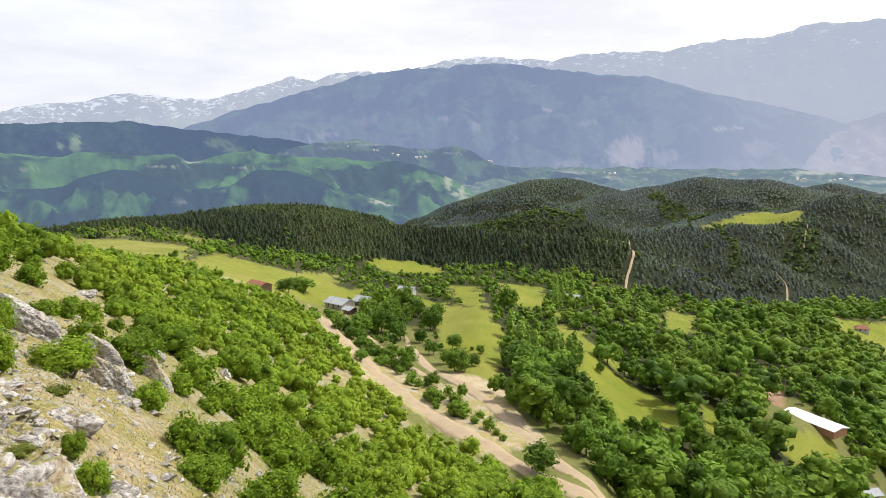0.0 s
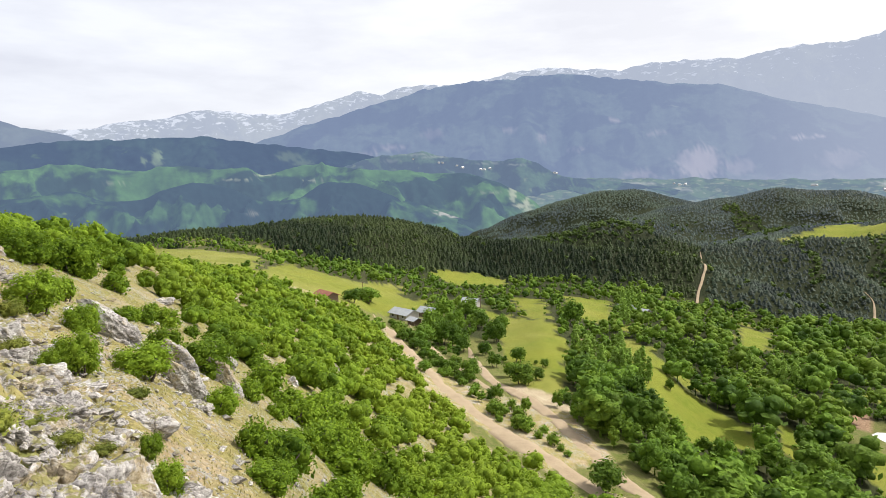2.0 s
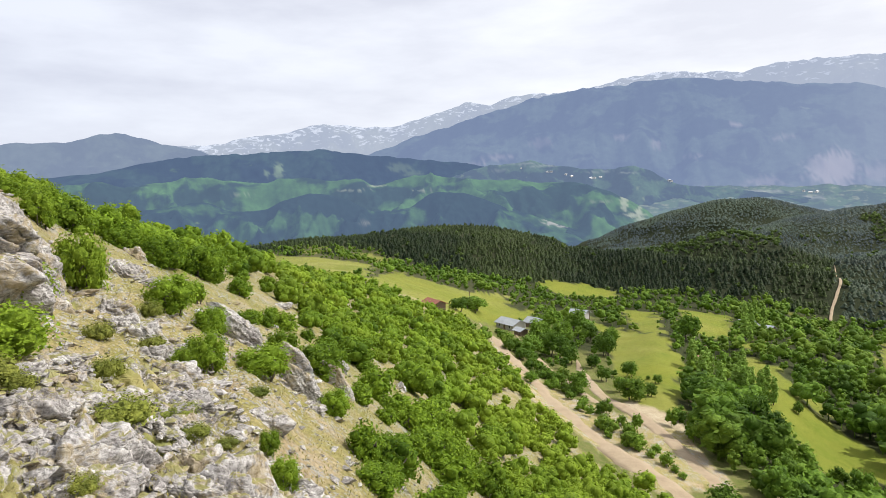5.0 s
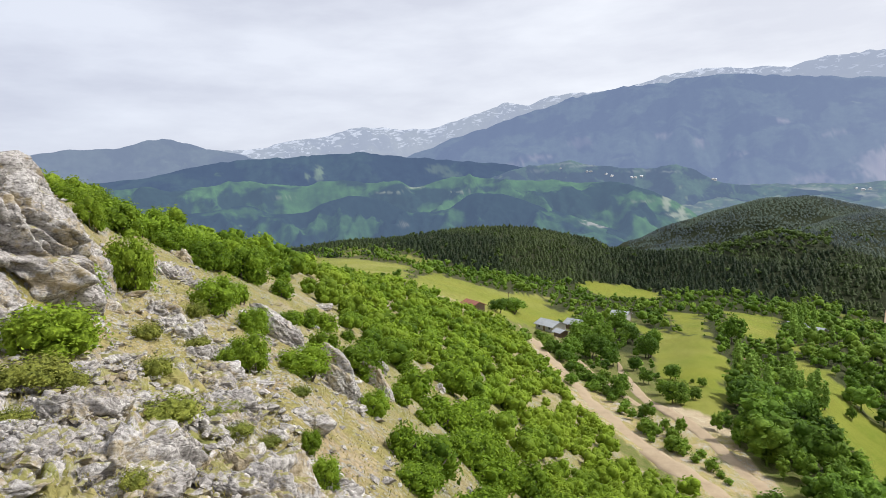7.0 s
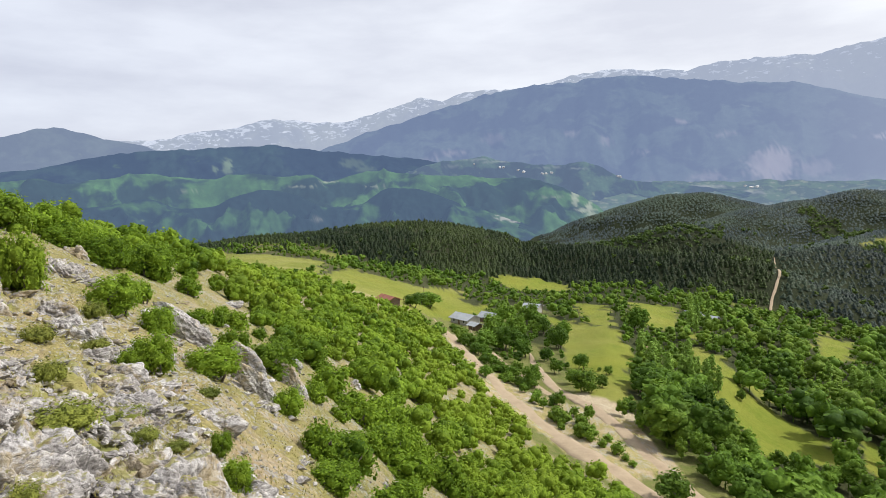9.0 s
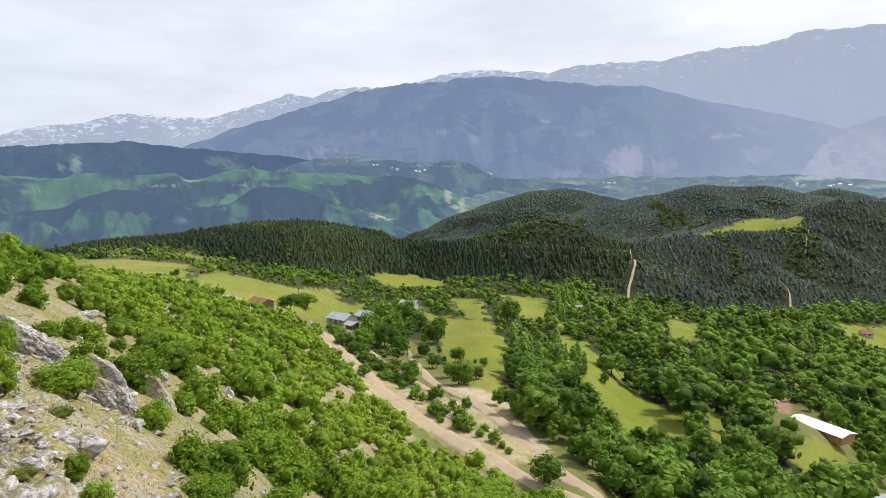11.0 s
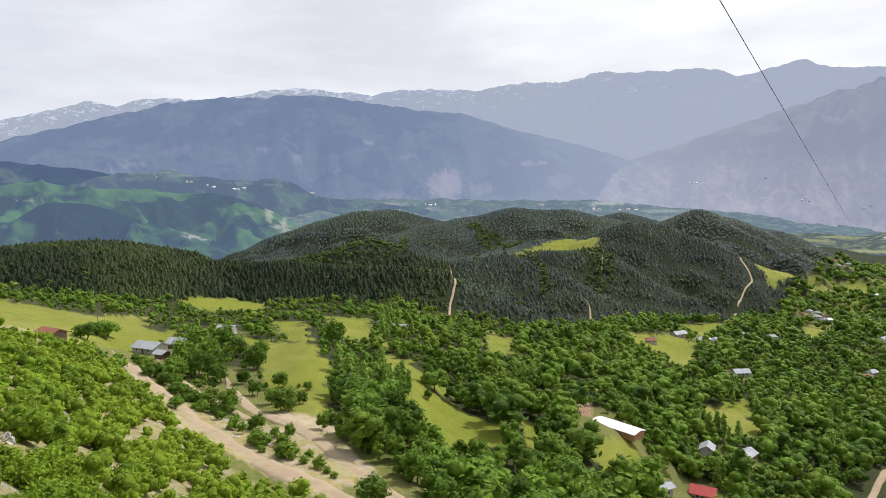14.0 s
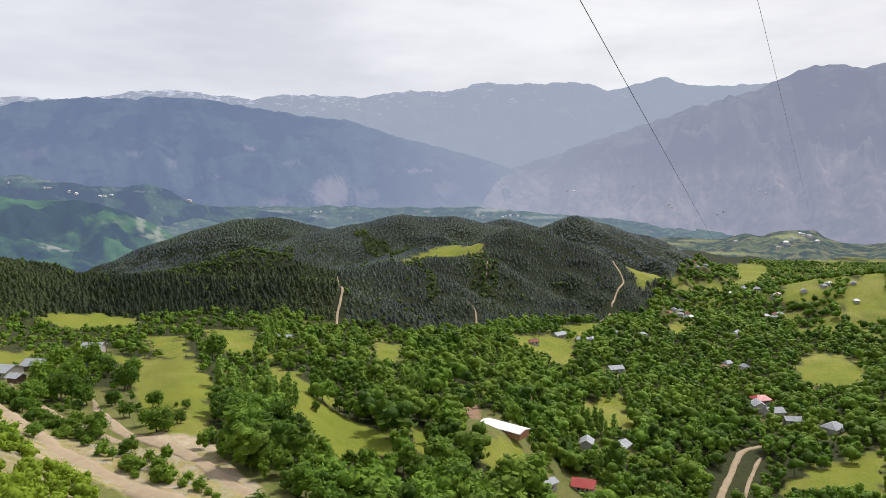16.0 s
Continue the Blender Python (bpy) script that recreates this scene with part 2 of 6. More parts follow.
def far_material(name, wood, open_land, bare, air, share, split_at=0.5, scale=0.004, snowy=False, sparse=0.72, scar_col=(0.4, 0.36, 0.33),
                 low_land=((0.05, 0.08, 0.035), (0.11, 0.15, 0.06), (0.24, 0.2, 0.15))):
    """Distant mountains with woods, clearings and bare ground; haze over kilometres of air is painted as emission."""
    m, t, out = material(name)
    pos = node(t, "ShaderNodeNewGeometry").outputs["Position"]
    n1 = noise_at(t, scale, 5.0, 0.6, pos, 0.4)
    n2 = noise_at(t, scale * 7, 5.0, 0.65, pos)
    n3 = noise_at(t, scale * 2.3, 3.0, 0.5, node(t, "ShaderNodeMapping", {"Vector": pos, "Location": (400, 90, 30)}).outputs[0], 0.3)
    col = mix(t, ramp(t, n1, ((split_at - 0.03, (0, 0, 0)), (split_at + 0.03, (1, 1, 1)))), wood, open_land)
    col = mix(t, ramp(t, n3, ((sparse - 0.03, (0, 0, 0)), (sparse + 0.02, (1, 1, 1)))), col, bare)
    col = mix(t, 1.0, col, ramp(t, n2, ((0.3, (0.6, 0.6, 0.6)), (0.7, (1.35, 1.35, 1.35)))), "MULTIPLY")
    scar = node(t, "ShaderNodeAttribute", attribute_name="scar").outputs["Fac"]
    low = node(t, "ShaderNodeAttribute", attribute_name="low").outputs["Fac"]
    lown = ramp(t, noise_at(t, scale * 5, 5.0, 0.65, pos, 0.5), ((0.38, low_land[0]), (0.5, low_land[1]), (0.62, low_land[2])))
    col = mix(t, low, col, lown)
    col = mix(t, scar, col, scar_col)
    if snowy:
        zz = node(t, "ShaderNodeAttribute", attribute_name="snowy").outputs["Fac"]
        streak = noise_at(t, 0.016, 4.0, 0.6, node(t, "ShaderNodeMapping", {"Vector": pos, "Scale": (1, 1, 2.2)}).outputs[0], 1.2)
        s = node(t, "ShaderNodeMath", {0: streak, 1: node(t, "ShaderNodeMath", {0: zz, 1: 0.21}, operation="MULTIPLY").outputs[0]}, operation="ADD")
        col = mix(t, ramp(t, s.outputs[0], ((0.688, (0, 0, 0)), (0.722, (1, 1, 1)))), col, (0.9, 0.92, 0.94))
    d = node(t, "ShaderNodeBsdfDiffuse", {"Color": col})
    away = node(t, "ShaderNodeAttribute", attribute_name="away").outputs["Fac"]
    # painted haze: the surface itself glows, paler and stronger as the attribute rises
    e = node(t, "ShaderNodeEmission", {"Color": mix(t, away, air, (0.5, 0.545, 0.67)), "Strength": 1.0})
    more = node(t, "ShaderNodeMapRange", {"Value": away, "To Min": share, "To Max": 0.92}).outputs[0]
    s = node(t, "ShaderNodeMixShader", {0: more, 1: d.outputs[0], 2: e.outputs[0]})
    t.links.new(s.outputs[0], out.inputs[0])
    return m
# ---- lie of the land: height below the eye along lines out from the lookout ----
COLUMNS = []


def column(azimuth, *pairs):
    """One line out from the lookout: azimuth in degrees, then (distance, height) pairs in metres."""
    COLUMNS.append((azimuth, np.log([p[0] for p in pairs]), np.array([p[1] for p in pairs], float)))


column(-75, (8, -6.3), (14, -5.1), (25, -2.6), (35, 2.4), (60, 4.2), (150, 7.9), (400, 14.0), (1000, 0.0), (2600, -136.3))
column(-60, (8, -6.3), (13, -5.3), (18, -4.5), (24, -3.6), (30, 1.4), (50, 1.9), (100, 1.7), (300, 0.0), (900, -31.4), (2600, -181.8))
column(-53, (8, -6.3), (13, -5.5), (18, -4.8), (25, -4.2), (34, -1.5), (46, 0.5), (80, 0.0), (200, -10.5), (500, -43.7), (1000, -105.1), (2600, -227.5))
column(-49, (8, -6.3), (13, -5.8), (18, -5.2), (26, -4.8), (40, -3.5), (56, -1.8), (90, -3.5), (200, -17.5), (500, -52.6), (1000, -113.9), (2600, -227.5))
column(-45, (8, -6.3), (13.5, -6.2), (20, -5.7), (27, -5.5), (44, -4.2), (74, -4.1), (110, -7.7), (200, -24.6), (500, -61.4), (1000, -122.8), (2600, -227.5))
column(-40, (8, -6.3), (14, -6.5), (20, -6.5), (30, -6.8), (50, -7.0), (85, -7.1), (130, -11.4), (220, -28.2), (500, -57.0), (800, -84.1), (1000, -122.8), (2600, -227.5))
column(-36, (8, -6.5), (15, -7.2), (22, -7.1), (35, -8.4), (55, -9.2), (95, -10.3), (150, -16.3), (240, -31.6), (400, -44.2), (650, -55.7), (1000, -122.8), (2600, -227.5))
column(-31.5, (8, -6.5), (17, -8.3), (28, -9.6), (42, -10.9), (70, -13.1), (120, -16.7), (180, -24.0), (260, -33.8), (400, -42.0), (551, -45.3), (1000, -122.8), (2600, -227.5))
column(-27, (8, -6.7), (21, -10.2), (34, -12.4), (55, -15.6), (95, -20.2), (165, -26.1), (230, -32.3), (300, -37.9), (430, -46.7), (551, -44.3), (1000, -122.8), (2600, -227.5))
column(-22, (8, -6.7), (30, -14.6), (50, -18.7), (75, -22.2), (120, -27.7), (185, -33.3), (250, -39.6), (330, -45.2), (430, -54.3), (502, -43.9), (568, -40.7), (1000, -140.5), (2600, -227.5))
column(-18, (8, -7.2), (38, -19.4), (70, -26.2), (105, -31.1), (150, -36.3), (210, -41.6), (270, -46.6), (340, -51.4), (430, -58.1), (502, -45.7), (568, -39.7), (1000, -140.5), (2600, -227.5))
column(-14, (10, -9.0), (44, -23.9), (72, -30.6), (105, -35.1), (150, -41.6), (200, -48.0), (250, -53.1), (320, -55.3), (420, -60.5), (490, -48.0), (556, -41.8), (1000, -140.5), (2600, -227.5))
column(-9, (12, -10.8), (52, -30.0), (78, -36.4), (100, -40.4), (126, -44.4), (180, -49.9), (240, -54.5), (310, -60.3), (400, -66.2), (480, -55.5), (534, -50.5), (1000, -140.5), (2600, -227.5))
column(-4, (12, -11.2), (56, -33.0), (76, -38.7), (96, -43.1), (120, -45.1), (170, -50.7), (230, -55.6), (310, -63.6), (380, -69.7), (500, -77.7), (850, -95.0), (1250, -125.0), (1800, -198.7), (2600, -227.5))
column(0, (12, -11.2), (58, -34.8), (76, -40.4), (96, -43.5), (124, -45.9), (150, -48.7), (215, -52.0), (280, -58.5), (350, -66.8), (440, -69.8), (850, -92.0), (1250, -120.0), (1700, -133.8), (2600, -227.5))
column(5, (12, -11.2), (64, -38.5), (80, -42.9), (100, -45.6), (135, -49.9), (170, -54.6), (235, -58.6), (300, -63.8), (360, -70.0), (450, -73.0), (850, -92.0), (1250, -125.0), (1700, -133.8), (2600, -204.6))
column(9, (12, -11.2), (72, -41.6), (92, -44.9), (130, -50.4), (165, -54.2), (235, -59.5), (300, -64.9), (370, -73.3), (460, -76.3), (850, -92.0), (1250, -125.0), (1700, -133.8), (2600, -190.9))
column(13, (12, -11.2), (88, -49.8), (115, -54.9), (150, -60.0), (190, -63.2), (270, -69.8), (350, -77.6), (450, -91.6), (540, -94.6), (850, -105.6), (1250, -125.0), (1750, -137.7), (2600, -181.8))
column(18, (12, -11.2), (105, -57.0), (150, -62.1), (200, -66.9), (300, -77.6), (420, -93.1), (520, -105.8), (610, -108.8), (850, -119.8), (1250, -125.0), (1800, -141.7), (2600, -163.6))
column(22, (12, -11.2), (120, -62.5), (165, -66.7), (230, -72.5), (340, -84.8), (430, -95.3), (530, -108.8), (620, -111.8), (850, -122.8), (1250, -125.0), (1800, -141.7), (2600, -163.6))
column(27, (12, -11.2), (135, -67.6), (187, -70.3), (270, -79.5), (420, -93.9), (560, -110.9), (650, -113.9), (850, -124.9), (1250, -125.0), (1800, -141.7), (2600, -163.6))
column(31, (12, -11.2), (160, -79.8), (200, -82.8), (280, -89.9), (400, -99.7), (580, -112.7), (670, -115.7), (850, -126.7), (1250, -125.0), (1800, -141.7), (2600, -163.6))
column(33.5, (12, -11.2), (175, -87.3), (200, -90.3), (300, -96.3), (420, -104.7), (620, -118.3), (710, -121.3), (850, -132.3), (1250, -125.0), (1800, -157.5), (2600, -172.7))
column(38, (12, -11.2), (195, -95.1), (260, -97.7), (350, -103.0), (540, -114.8), (740, -130.5), (890, -129.5), (1300, -126.0), (1800, -157.5), (2600, -181.8))
column(42, (12, -11.2), (210, -102.4), (280, -105.2), (380, -111.8), (560, -120.1), (800, -135.3), (950, -134.3), (1300, -126.0), (2000, -167.9), (2600, -190.9))
column(47, (12, -11.2), (225, -107.3), (290, -109.0), (390, -115.5), (560, -122.1), (850, -137.7), (1400, -149.6), (1800, -163.8), (2600, -200.1))
column(54, (12, -10.8), (170, -90.4), (235, -98.8), (280, -103.0), (370, -108.9), (540, -118.7), (800, -126.7), (1050, -132.6), (1400, -147.1), (1900, -166.2), (2600, -195.5))
column(62, (12, -10.8), (150, -83.1), (240, -97.0), (370, -102.6), (540, -114.8), (800, -121.0), (1300, -136.6), (1900, -166.2), (2600, -181.8))
column(80, (12, -10.8), (140, -77.6), (240, -92.1), (370, -99.1), (800, -98.2), (2600, -181.8))
RINGS = np.linspace(math.log(4.0), math.log(2600.0), 240)
AZ = np.array([c[0] for c in COLUMNS], float)


def smooth_line(xs, ys, at):
    """Monotone cubic through (xs, ys)."""
    h = np.diff(xs)
    d = np.diff(ys) / h
    m = np.zeros(len(xs))
    m[0], m[-1] = d[0], d[-1]
    for i in range(1, len(xs) - 1):
        if d[i - 1] * d[i] > 0:
            w1, w2 = 2 * h[i] + h[i - 1], h[i] + 2 * h[i - 1]
            m[i] = (w1 + w2) / (w1 / d[i - 1] + w2 / d[i])
    at = np.clip(at, xs[0], xs[-1])
    k = np.clip(np.searchsorted(xs, at) - 1, 0, len(xs) - 2)
    u = (at - xs[k]) / h[k]
    return ((1 + 2 * u) * (1 - u) ** 2 * ys[k] + u * (1 - u) ** 2 * h[k] * m[k]
            + u * u * (3 - 2 * u) * ys[k + 1] + u * u * (u - 1) * h[k] * m[k + 1])


RIDGES = []


def ridge(fall, soft, *crest):
    """A wooded hill: its crest as (azimuth, distance, height), falling away on both sides."""
    pts = [(r * math.sin(radians(a)), r * math.cos(radians(a)), z) for a, r, z in crest]
    RIDGES.append((pts, fall, soft))


ridge(0.49, 18, (-6.6, 520, -54.2), (-1.9, 490, -56.5), (1.3, 465, -58.0), (5.4, 450, -57.1), (9.8, 450, -59.5), (12, 450, -65.0))
ridge(0.51, 24, (-1.3, 640, -71.1), (1.4, 630, -65.7), (5.4, 600, -51.2), (9.2, 590, -58.7), (12, 590, -72.2))
ridge(0.49, 32, (-3.5, 1050, -89.5), (-1.9, 1050, -78.4), (1.5, 1050, -52.7), (4.8, 1050, -38.0), (7.5, 1050, -36.2), (9.9, 1050, -49.0), (12.3, 1050, -56.4))
ridge(0.49, 32, (7.8, 880, -68.1), (10.9, 940, -55.9), (14.4, 1000, -48.7), (18.4, 1040, -35.9), (23.1, 1050, -39.8), (26.4, 1050, -52.7))
ridge(0.41, 24, (25.7, 1250, -61.8), (27.7, 1250, -53.0), (30.2, 1250, -66.1))
ridge(0.58, 18, (13.6, 540, -70.3), (14.5, 560, -65.8), (17.1, 590, -64.9), (19.6, 600, -70.2))
ridge(0.58, 18, (19.3, 650, -76.8), (21.5, 660, -67.4), (24.5, 680, -68.1), (25.8, 680, -72.9))
ridge(0.27, 16, (18.6, 740, -72.6), (21.5, 800, -67.2), (25.8, 840, -63.9))
ridge(0.54, 20, (25.3, 760, -72.8), (26.1, 780, -60.9), (28.3, 800, -48.3), (30.8, 820, -50.8), (33.3, 800, -63.7), (35.1, 760, -83.5), (37, 720, -103.6))
ridge(0.58, 22, (30.2, 950, -66.4), (31.4, 980, -54.6), (33.8, 1000, -38.2), (36.1, 1020, -53.1), (39.5, 1080, -72.9), (42.3, 1150, -111.7))
ridge(0.3, 40, (50.3, 790, -131.0), (52, 790, -116.0), (53.5, 790, -105.5), (55, 800, -99.0), (57, 820, -92.5), (62, 850, -84.0))

FINE_AZ = np.linspace(AZ[0], AZ[-1], 261)
_rings = np.array([smooth_line(c[1], c[2], RINGS) for c in COLUMNS])
TABLE = np.array([smooth_line(AZ, _rings[:, j], FINE_AZ) for j in range(len(RINGS))]).T


def wave(x, y, s, k):
    """Soft unevenness from crossed sines, about -1 to 1, wavelength about s metres."""
    a, b = x * 6.283 / s, y * 6.283 / s
    return (np.sin(a + 0.7 * np.sin(0.6 * b + k) + k) * np.sin(b * 0.9 + 0.9 * np.sin(0.5 * a + 2 * k))
            + 0.5 * np.sin(1.9 * a + 1.3 * b + 3 * k) * np.sin(1.4 * b - 0.8 * a + k)) / 1.3


def ground_z(x, y):
    x, y = np.asarray(x, float), np.asarray(y, float)
    r = np.hypot(x, y)
    a = np.clip(np.degrees(np.arctan2(x, y)), AZ[0], AZ[-1])
    i = np.clip((a - FINE_AZ[0]) / (FINE_AZ[1] - FINE_AZ[0]), 0, len(FINE_AZ) - 1.001)
    j = np.clip((np.log(np.maximum(r, 4.0)) - RINGS[0]) / (RINGS[1] - RINGS[0]), 0, len(RINGS) - 1.001)
    i0, j0 = i.astype(int), j.astype(int)
    u, v = i - i0, j - j0
    z = (TABLE[i0, j0] * (1 - u) * (1 - v) + TABLE[i0 + 1, j0] * u * (1 - v)
         + TABLE[i0, j0 + 1] * (1 - u) * v + TABLE[i0 + 1, j0 + 1] * u * v)
    k = np.clip((r - 8) / 30, 0.15, 1)
    z = z + k * 0.22 * wave(x, y, 9.0, 1.0) + k * np.clip(r / 60, 0, 1.6) * 0.3 * wave(x, y, 37.0, 2.0)
    z = z + np.clip((r - 300) / 300, 0, 1) * 2.0 * wave(x, y, 150.0, 3.0)
    # the wooded domes and spurs stand over the valley floor, with gullies between them
    total = np.exp(z / 3.0)
    for line, fall, soft in RIDGES:
        spur = 1 + 0.18 * wave(x, y, 110.0, 4.2) + 0.04 * wave(x, y, 47.0, 1.2)
        for (ax, ay, az_), (bx, by, bz) in zip(line[:-1], line[1:]):
            dx, dy = bx - ax, by - ay
            w = np.clip(((x - ax) * dx + (y - ay) * dy) / (dx * dx + dy * dy), 0, 1)
            d = np.hypot(x - ax - w * dx, y - ay - w * dy)
            total = total + np.exp((az_ + w * (bz - az_) - 1.4 - fall * spur * (np.sqrt(d * d + soft * soft) - soft)) / 3.0)
    z = 3.0 * np.log(total)
    return z
# ---- helpers for meshes ----
def fast_mesh(name, verts, faces, mat=None, smooth=False):
    """A mesh from arrays; faces is (n, 3) or (n, 4)."""
    me = bpy.data.meshes.new(name)
    verts, faces = np.asarray(verts, np.float32), np.asarray(faces, np.int32)
    n, k = faces.shape
    me.vertices.add(len(verts))
    me.vertices.foreach_set("co", verts.ravel())
    me.loops.add(n * k)
    me.loops.foreach_set("vertex_index", faces.ravel())
    me.polygons.add(n)
    me.polygons.foreach_set("loop_start", np.arange(0, n * k, k, dtype=np.int32))
    me.polygons.foreach_set("use_smooth", np.full(n, smooth))
    me.update(calc_edges=True)
    if mat:
        me.materials.append(mat)
    return me


def attribute(me, name, values):
    me.attributes.new(name, "FLOAT", "POINT").data.foreach_set("value", np.asarray(values, np.float32))


def part(name, bm, mat, parent, label=""):
    """Links a bmesh as one mesh object under a thing or under a part."""
    me = bpy.data.meshes.new(name)
    bm.to_mesh(me)
    bm.free()
    me.materials.append(mat)
    ob = new(name, me)
    ob.parent = parent
    if label:
        ob["label"] = label
    return ob


def piece(name, me, parent, m=None, label=""):
    ob = new(name, me)
    ob.parent = parent
    if m is not None:
        ob.matrix_basis = m
    if label:
        ob["label"] = label
    return ob


def grid_faces(rows, cols):
    i = np.arange(rows - 1)[:, None] * cols + np.arange(cols - 1)[None, :]
    return np.stack([i, i + 1, i + cols + 1, i + cols], -1).reshape(-1, 4)


# ---- plan: fields, bare ground and tracks, in metres east and north of the lookout ----
FIELDS = []


def field(*pts):
    FIELDS.append(np.array(pts, float))


field((-104, 215), (-122, 287), (-107, 286), (-89, 281), (-74, 313), (-62, 273), (-50, 273), (-49, 254), (-56, 223), (-58, 205), (-61, 180), (-64, 164), (-80, 175))
field((-273, 396), (-216, 347), (-164, 347), (-109, 229), (-141, 237), (-47, 69))
field((-30, 278), (-12, 243), (2, 215), (6, 195), (5, 145), (-0, 125), (-7, 135), (-11, 169), (-18, 226))
field((-20, 336), (-2, 303), (2, 212), (-6, 234))
field((8, 339), (32, 335), (26, 261), (11, 240))
field((-73, 403), (-43, 430), (-24, 417), (-25, 384), (-54, 370))
field((27, 228), (30, 218), (36, 179), (48, 159), (46, 143), (36, 141), (28, 135), (22, 157), (20, 187))
field((98, 341), (113, 337), (90, 276), (78, 270))
field((60, 174), (58, 147), (52, 138), (55, 159))
field((74, 157), (91, 163), (82, 146), (66, 135))
field((226, 683), (326, 765), (341, 698), (317, 668), (266, 690))
field((167, 243), (202, 259), (175, 215), (150, 207))
field((369, 300), (422, 324), (427, 292), (347, 236), (331, 261))
field((183, 155), (213, 159), (251, 160), (204, 130))
field((209, 388), (262, 399), (212, 313), (197, 312))
field((630, 524), (732, 564), (595, 452), (560, 456))
field((754, 565), (896, 605), (710, 491), (670, 496))
field((632, 454), (730, 475), (596, 387), (561, 398))
field((507, 654), (598, 666), (580, 626), (468, 574))
field((421, 475), (458, 478), (381, 407), (371, 419))
field((674, 705), (722, 690), (645, 630), (626, 645))
field((1043, 983), (1042, 894), (758, 673), (736, 688))
field((292, 457), (339, 468), (298, 411), (258, 397))
field((209, 383), (249, 404), (216, 349), (181, 326))
DRY = np.array([(-51, 186), (-29, 147), (-14, 131), (-5, 125), (4, 123), (11, 99), (-0, 88), (-11, 104), (-25, 121)], float)
SAND = np.array([(-8.4, 140.0), (-3.4, 134.8), (1.7, 130.8), (5.8, 124.8), (3.7, 119.7), (-0.4, 121.8), (-5.6, 127.9)], float)
SOILS = [np.array([(90, 209), (100, 218), (85, 178), (80, 181)], float), np.array([(10, 221), (16, 230), (11, 153), (7, 147)], float)]


def polyline(*pts):
    return np.array(pts, float)


EARTH_ROAD = polyline((-56, 200), (-52, 191), (-41.2, 166), (-32.6, 149), (-24, 132.5), (-16.3, 117), (-9.2, 105.5), (-3, 96), (3.7, 87.5), (10.6, 79.5), (20, 70), (34, 62))
LOWER_TRACK = polyline((-23, 184), (-15.4, 150), (-7.6, 131.5), (-1.6, 121.5), (4.5, 106), (9, 94), (14, 83), (24, 72), (38, 62))
YARD_TRACK = polyline((-45, 205), (-36.6, 180), (-26.6, 160), (-18.6, 145), (-12, 132))
CUT_NEAR = polyline((121.5, 535), (117, 511), (108, 470), (101, 430), (95, 412), (90, 399), (86, 384))
CUT_FAR = polyline((229, 505), (231, 497), (227, 484), (212, 455), (189, 412))
CUT_SPUR = polyline((326.5, 662), (305, 620), (282, 576))
CUT_HILL = polyline((532, 705), (503, 665), (474, 626), (454, 582), (420, 551), (389, 521), (343, 471))
VALLEY_ROAD = polyline((150, 145), (170.5, 164), (190, 178), (201, 186), (216, 194), (230, 193))
VALLEY_TRACK = polyline((168, 150), (179, 161), (198, 175), (212, 184))
CLEAR_LINES = ((EARTH_ROAD, 3.2), (LOWER_TRACK, 3.0), (YARD_TRACK, 1.2), (CUT_NEAR, 1.4), (CUT_FAR, 1.4), (CUT_SPUR, 0.6), (CUT_HILL, 1.6), (VALLEY_ROAD, 2.6), (VALLEY_TRACK, 2.0))
YARDS = ((-50, 220, 7), (-43.5, 232.5, 4.5), (-33, 279, 5), (-65, 182, 3.5), (-43.5, 206, 3), (88, 168.5, 7.5), (91, 163, 7.5), (84, 176, 6), (111, 160, 7), (229, 300, 5), (256, 402, 5), (281, 245, 4), (266, 224, 4), (268, 234, 3), (258, 207, 3.5), (259, 188, 4), (135, 193, 2.6), (149, 191, 2.6), (93, 151, 2.5), (429, 401, 4), (36, 283, 2.5))
POPLARS = ((14, 190, 9, 4.0), (18, 165, 12, 5.0), (33, 262, 7, 4.0), (75, 215, 6, 5.0), (150, 210, 8, 5.0), (40, 300, 5, 5.0), (190, 230, 6, 6.0), (172, 200, 7, 7.0), (214, 216, 9, 9.0), (236, 232, 7, 9.0), (124, 172, 5, 5.0), (300, 330, 7, 12.0), (232, 262, 7, 9.0))

VILLAGES = ((607, 562, 8, 11), (469, 513, 7, 11), (532, 452, 4, 9), (619, 471, 3, 12), (426, 399, 1, 1), (332, 317, 2, 5), (341, 310, 1, 1), (590, 491, 3, 12), (268, 391, 4, 8), (212, 363, 1, 1), (317, 400, 2, 8), (618, 439, 2, 14), (722, 755, 3, 14))
_v = np.random.default_rng(31)
HAMLET = [(cx + float(_v.normal(scale=k)), cy + float(_v.normal(scale=k))) for cx, cy, n, k in VILLAGES for _ in range(n)]
YARDS += tuple((hx, hy, 3.2) for hx, hy in HAMLET)


def inside(poly, x, y):
    res = np.zeros(np.shape(x), bool)
    px, py = poly[:, 0], poly[:, 1]
    for i in range(len(poly)):
        j = i - 1
        hit = ((py[i] > y) != (py[j] > y)) & (x < (px[j] - px[i]) * (y - py[i]) / (py[j] - py[i] + 1e-9) + px[i])
        res ^= hit
    return res


def line_distance(line, x, y):
    best = np.full(np.shape(x), 1e9)
    for (ax, ay), (bx, by) in zip(line[:-1], line[1:]):
        dx, dy = bx - ax, by - ay
        u = np.clip(((x - ax) * dx + (y - ay) * dy) / (dx * dx + dy * dy), 0, 1)
        best = np.minimum(best, np.hypot(x - ax - u * dx, y - ay - u * dy))
    return best


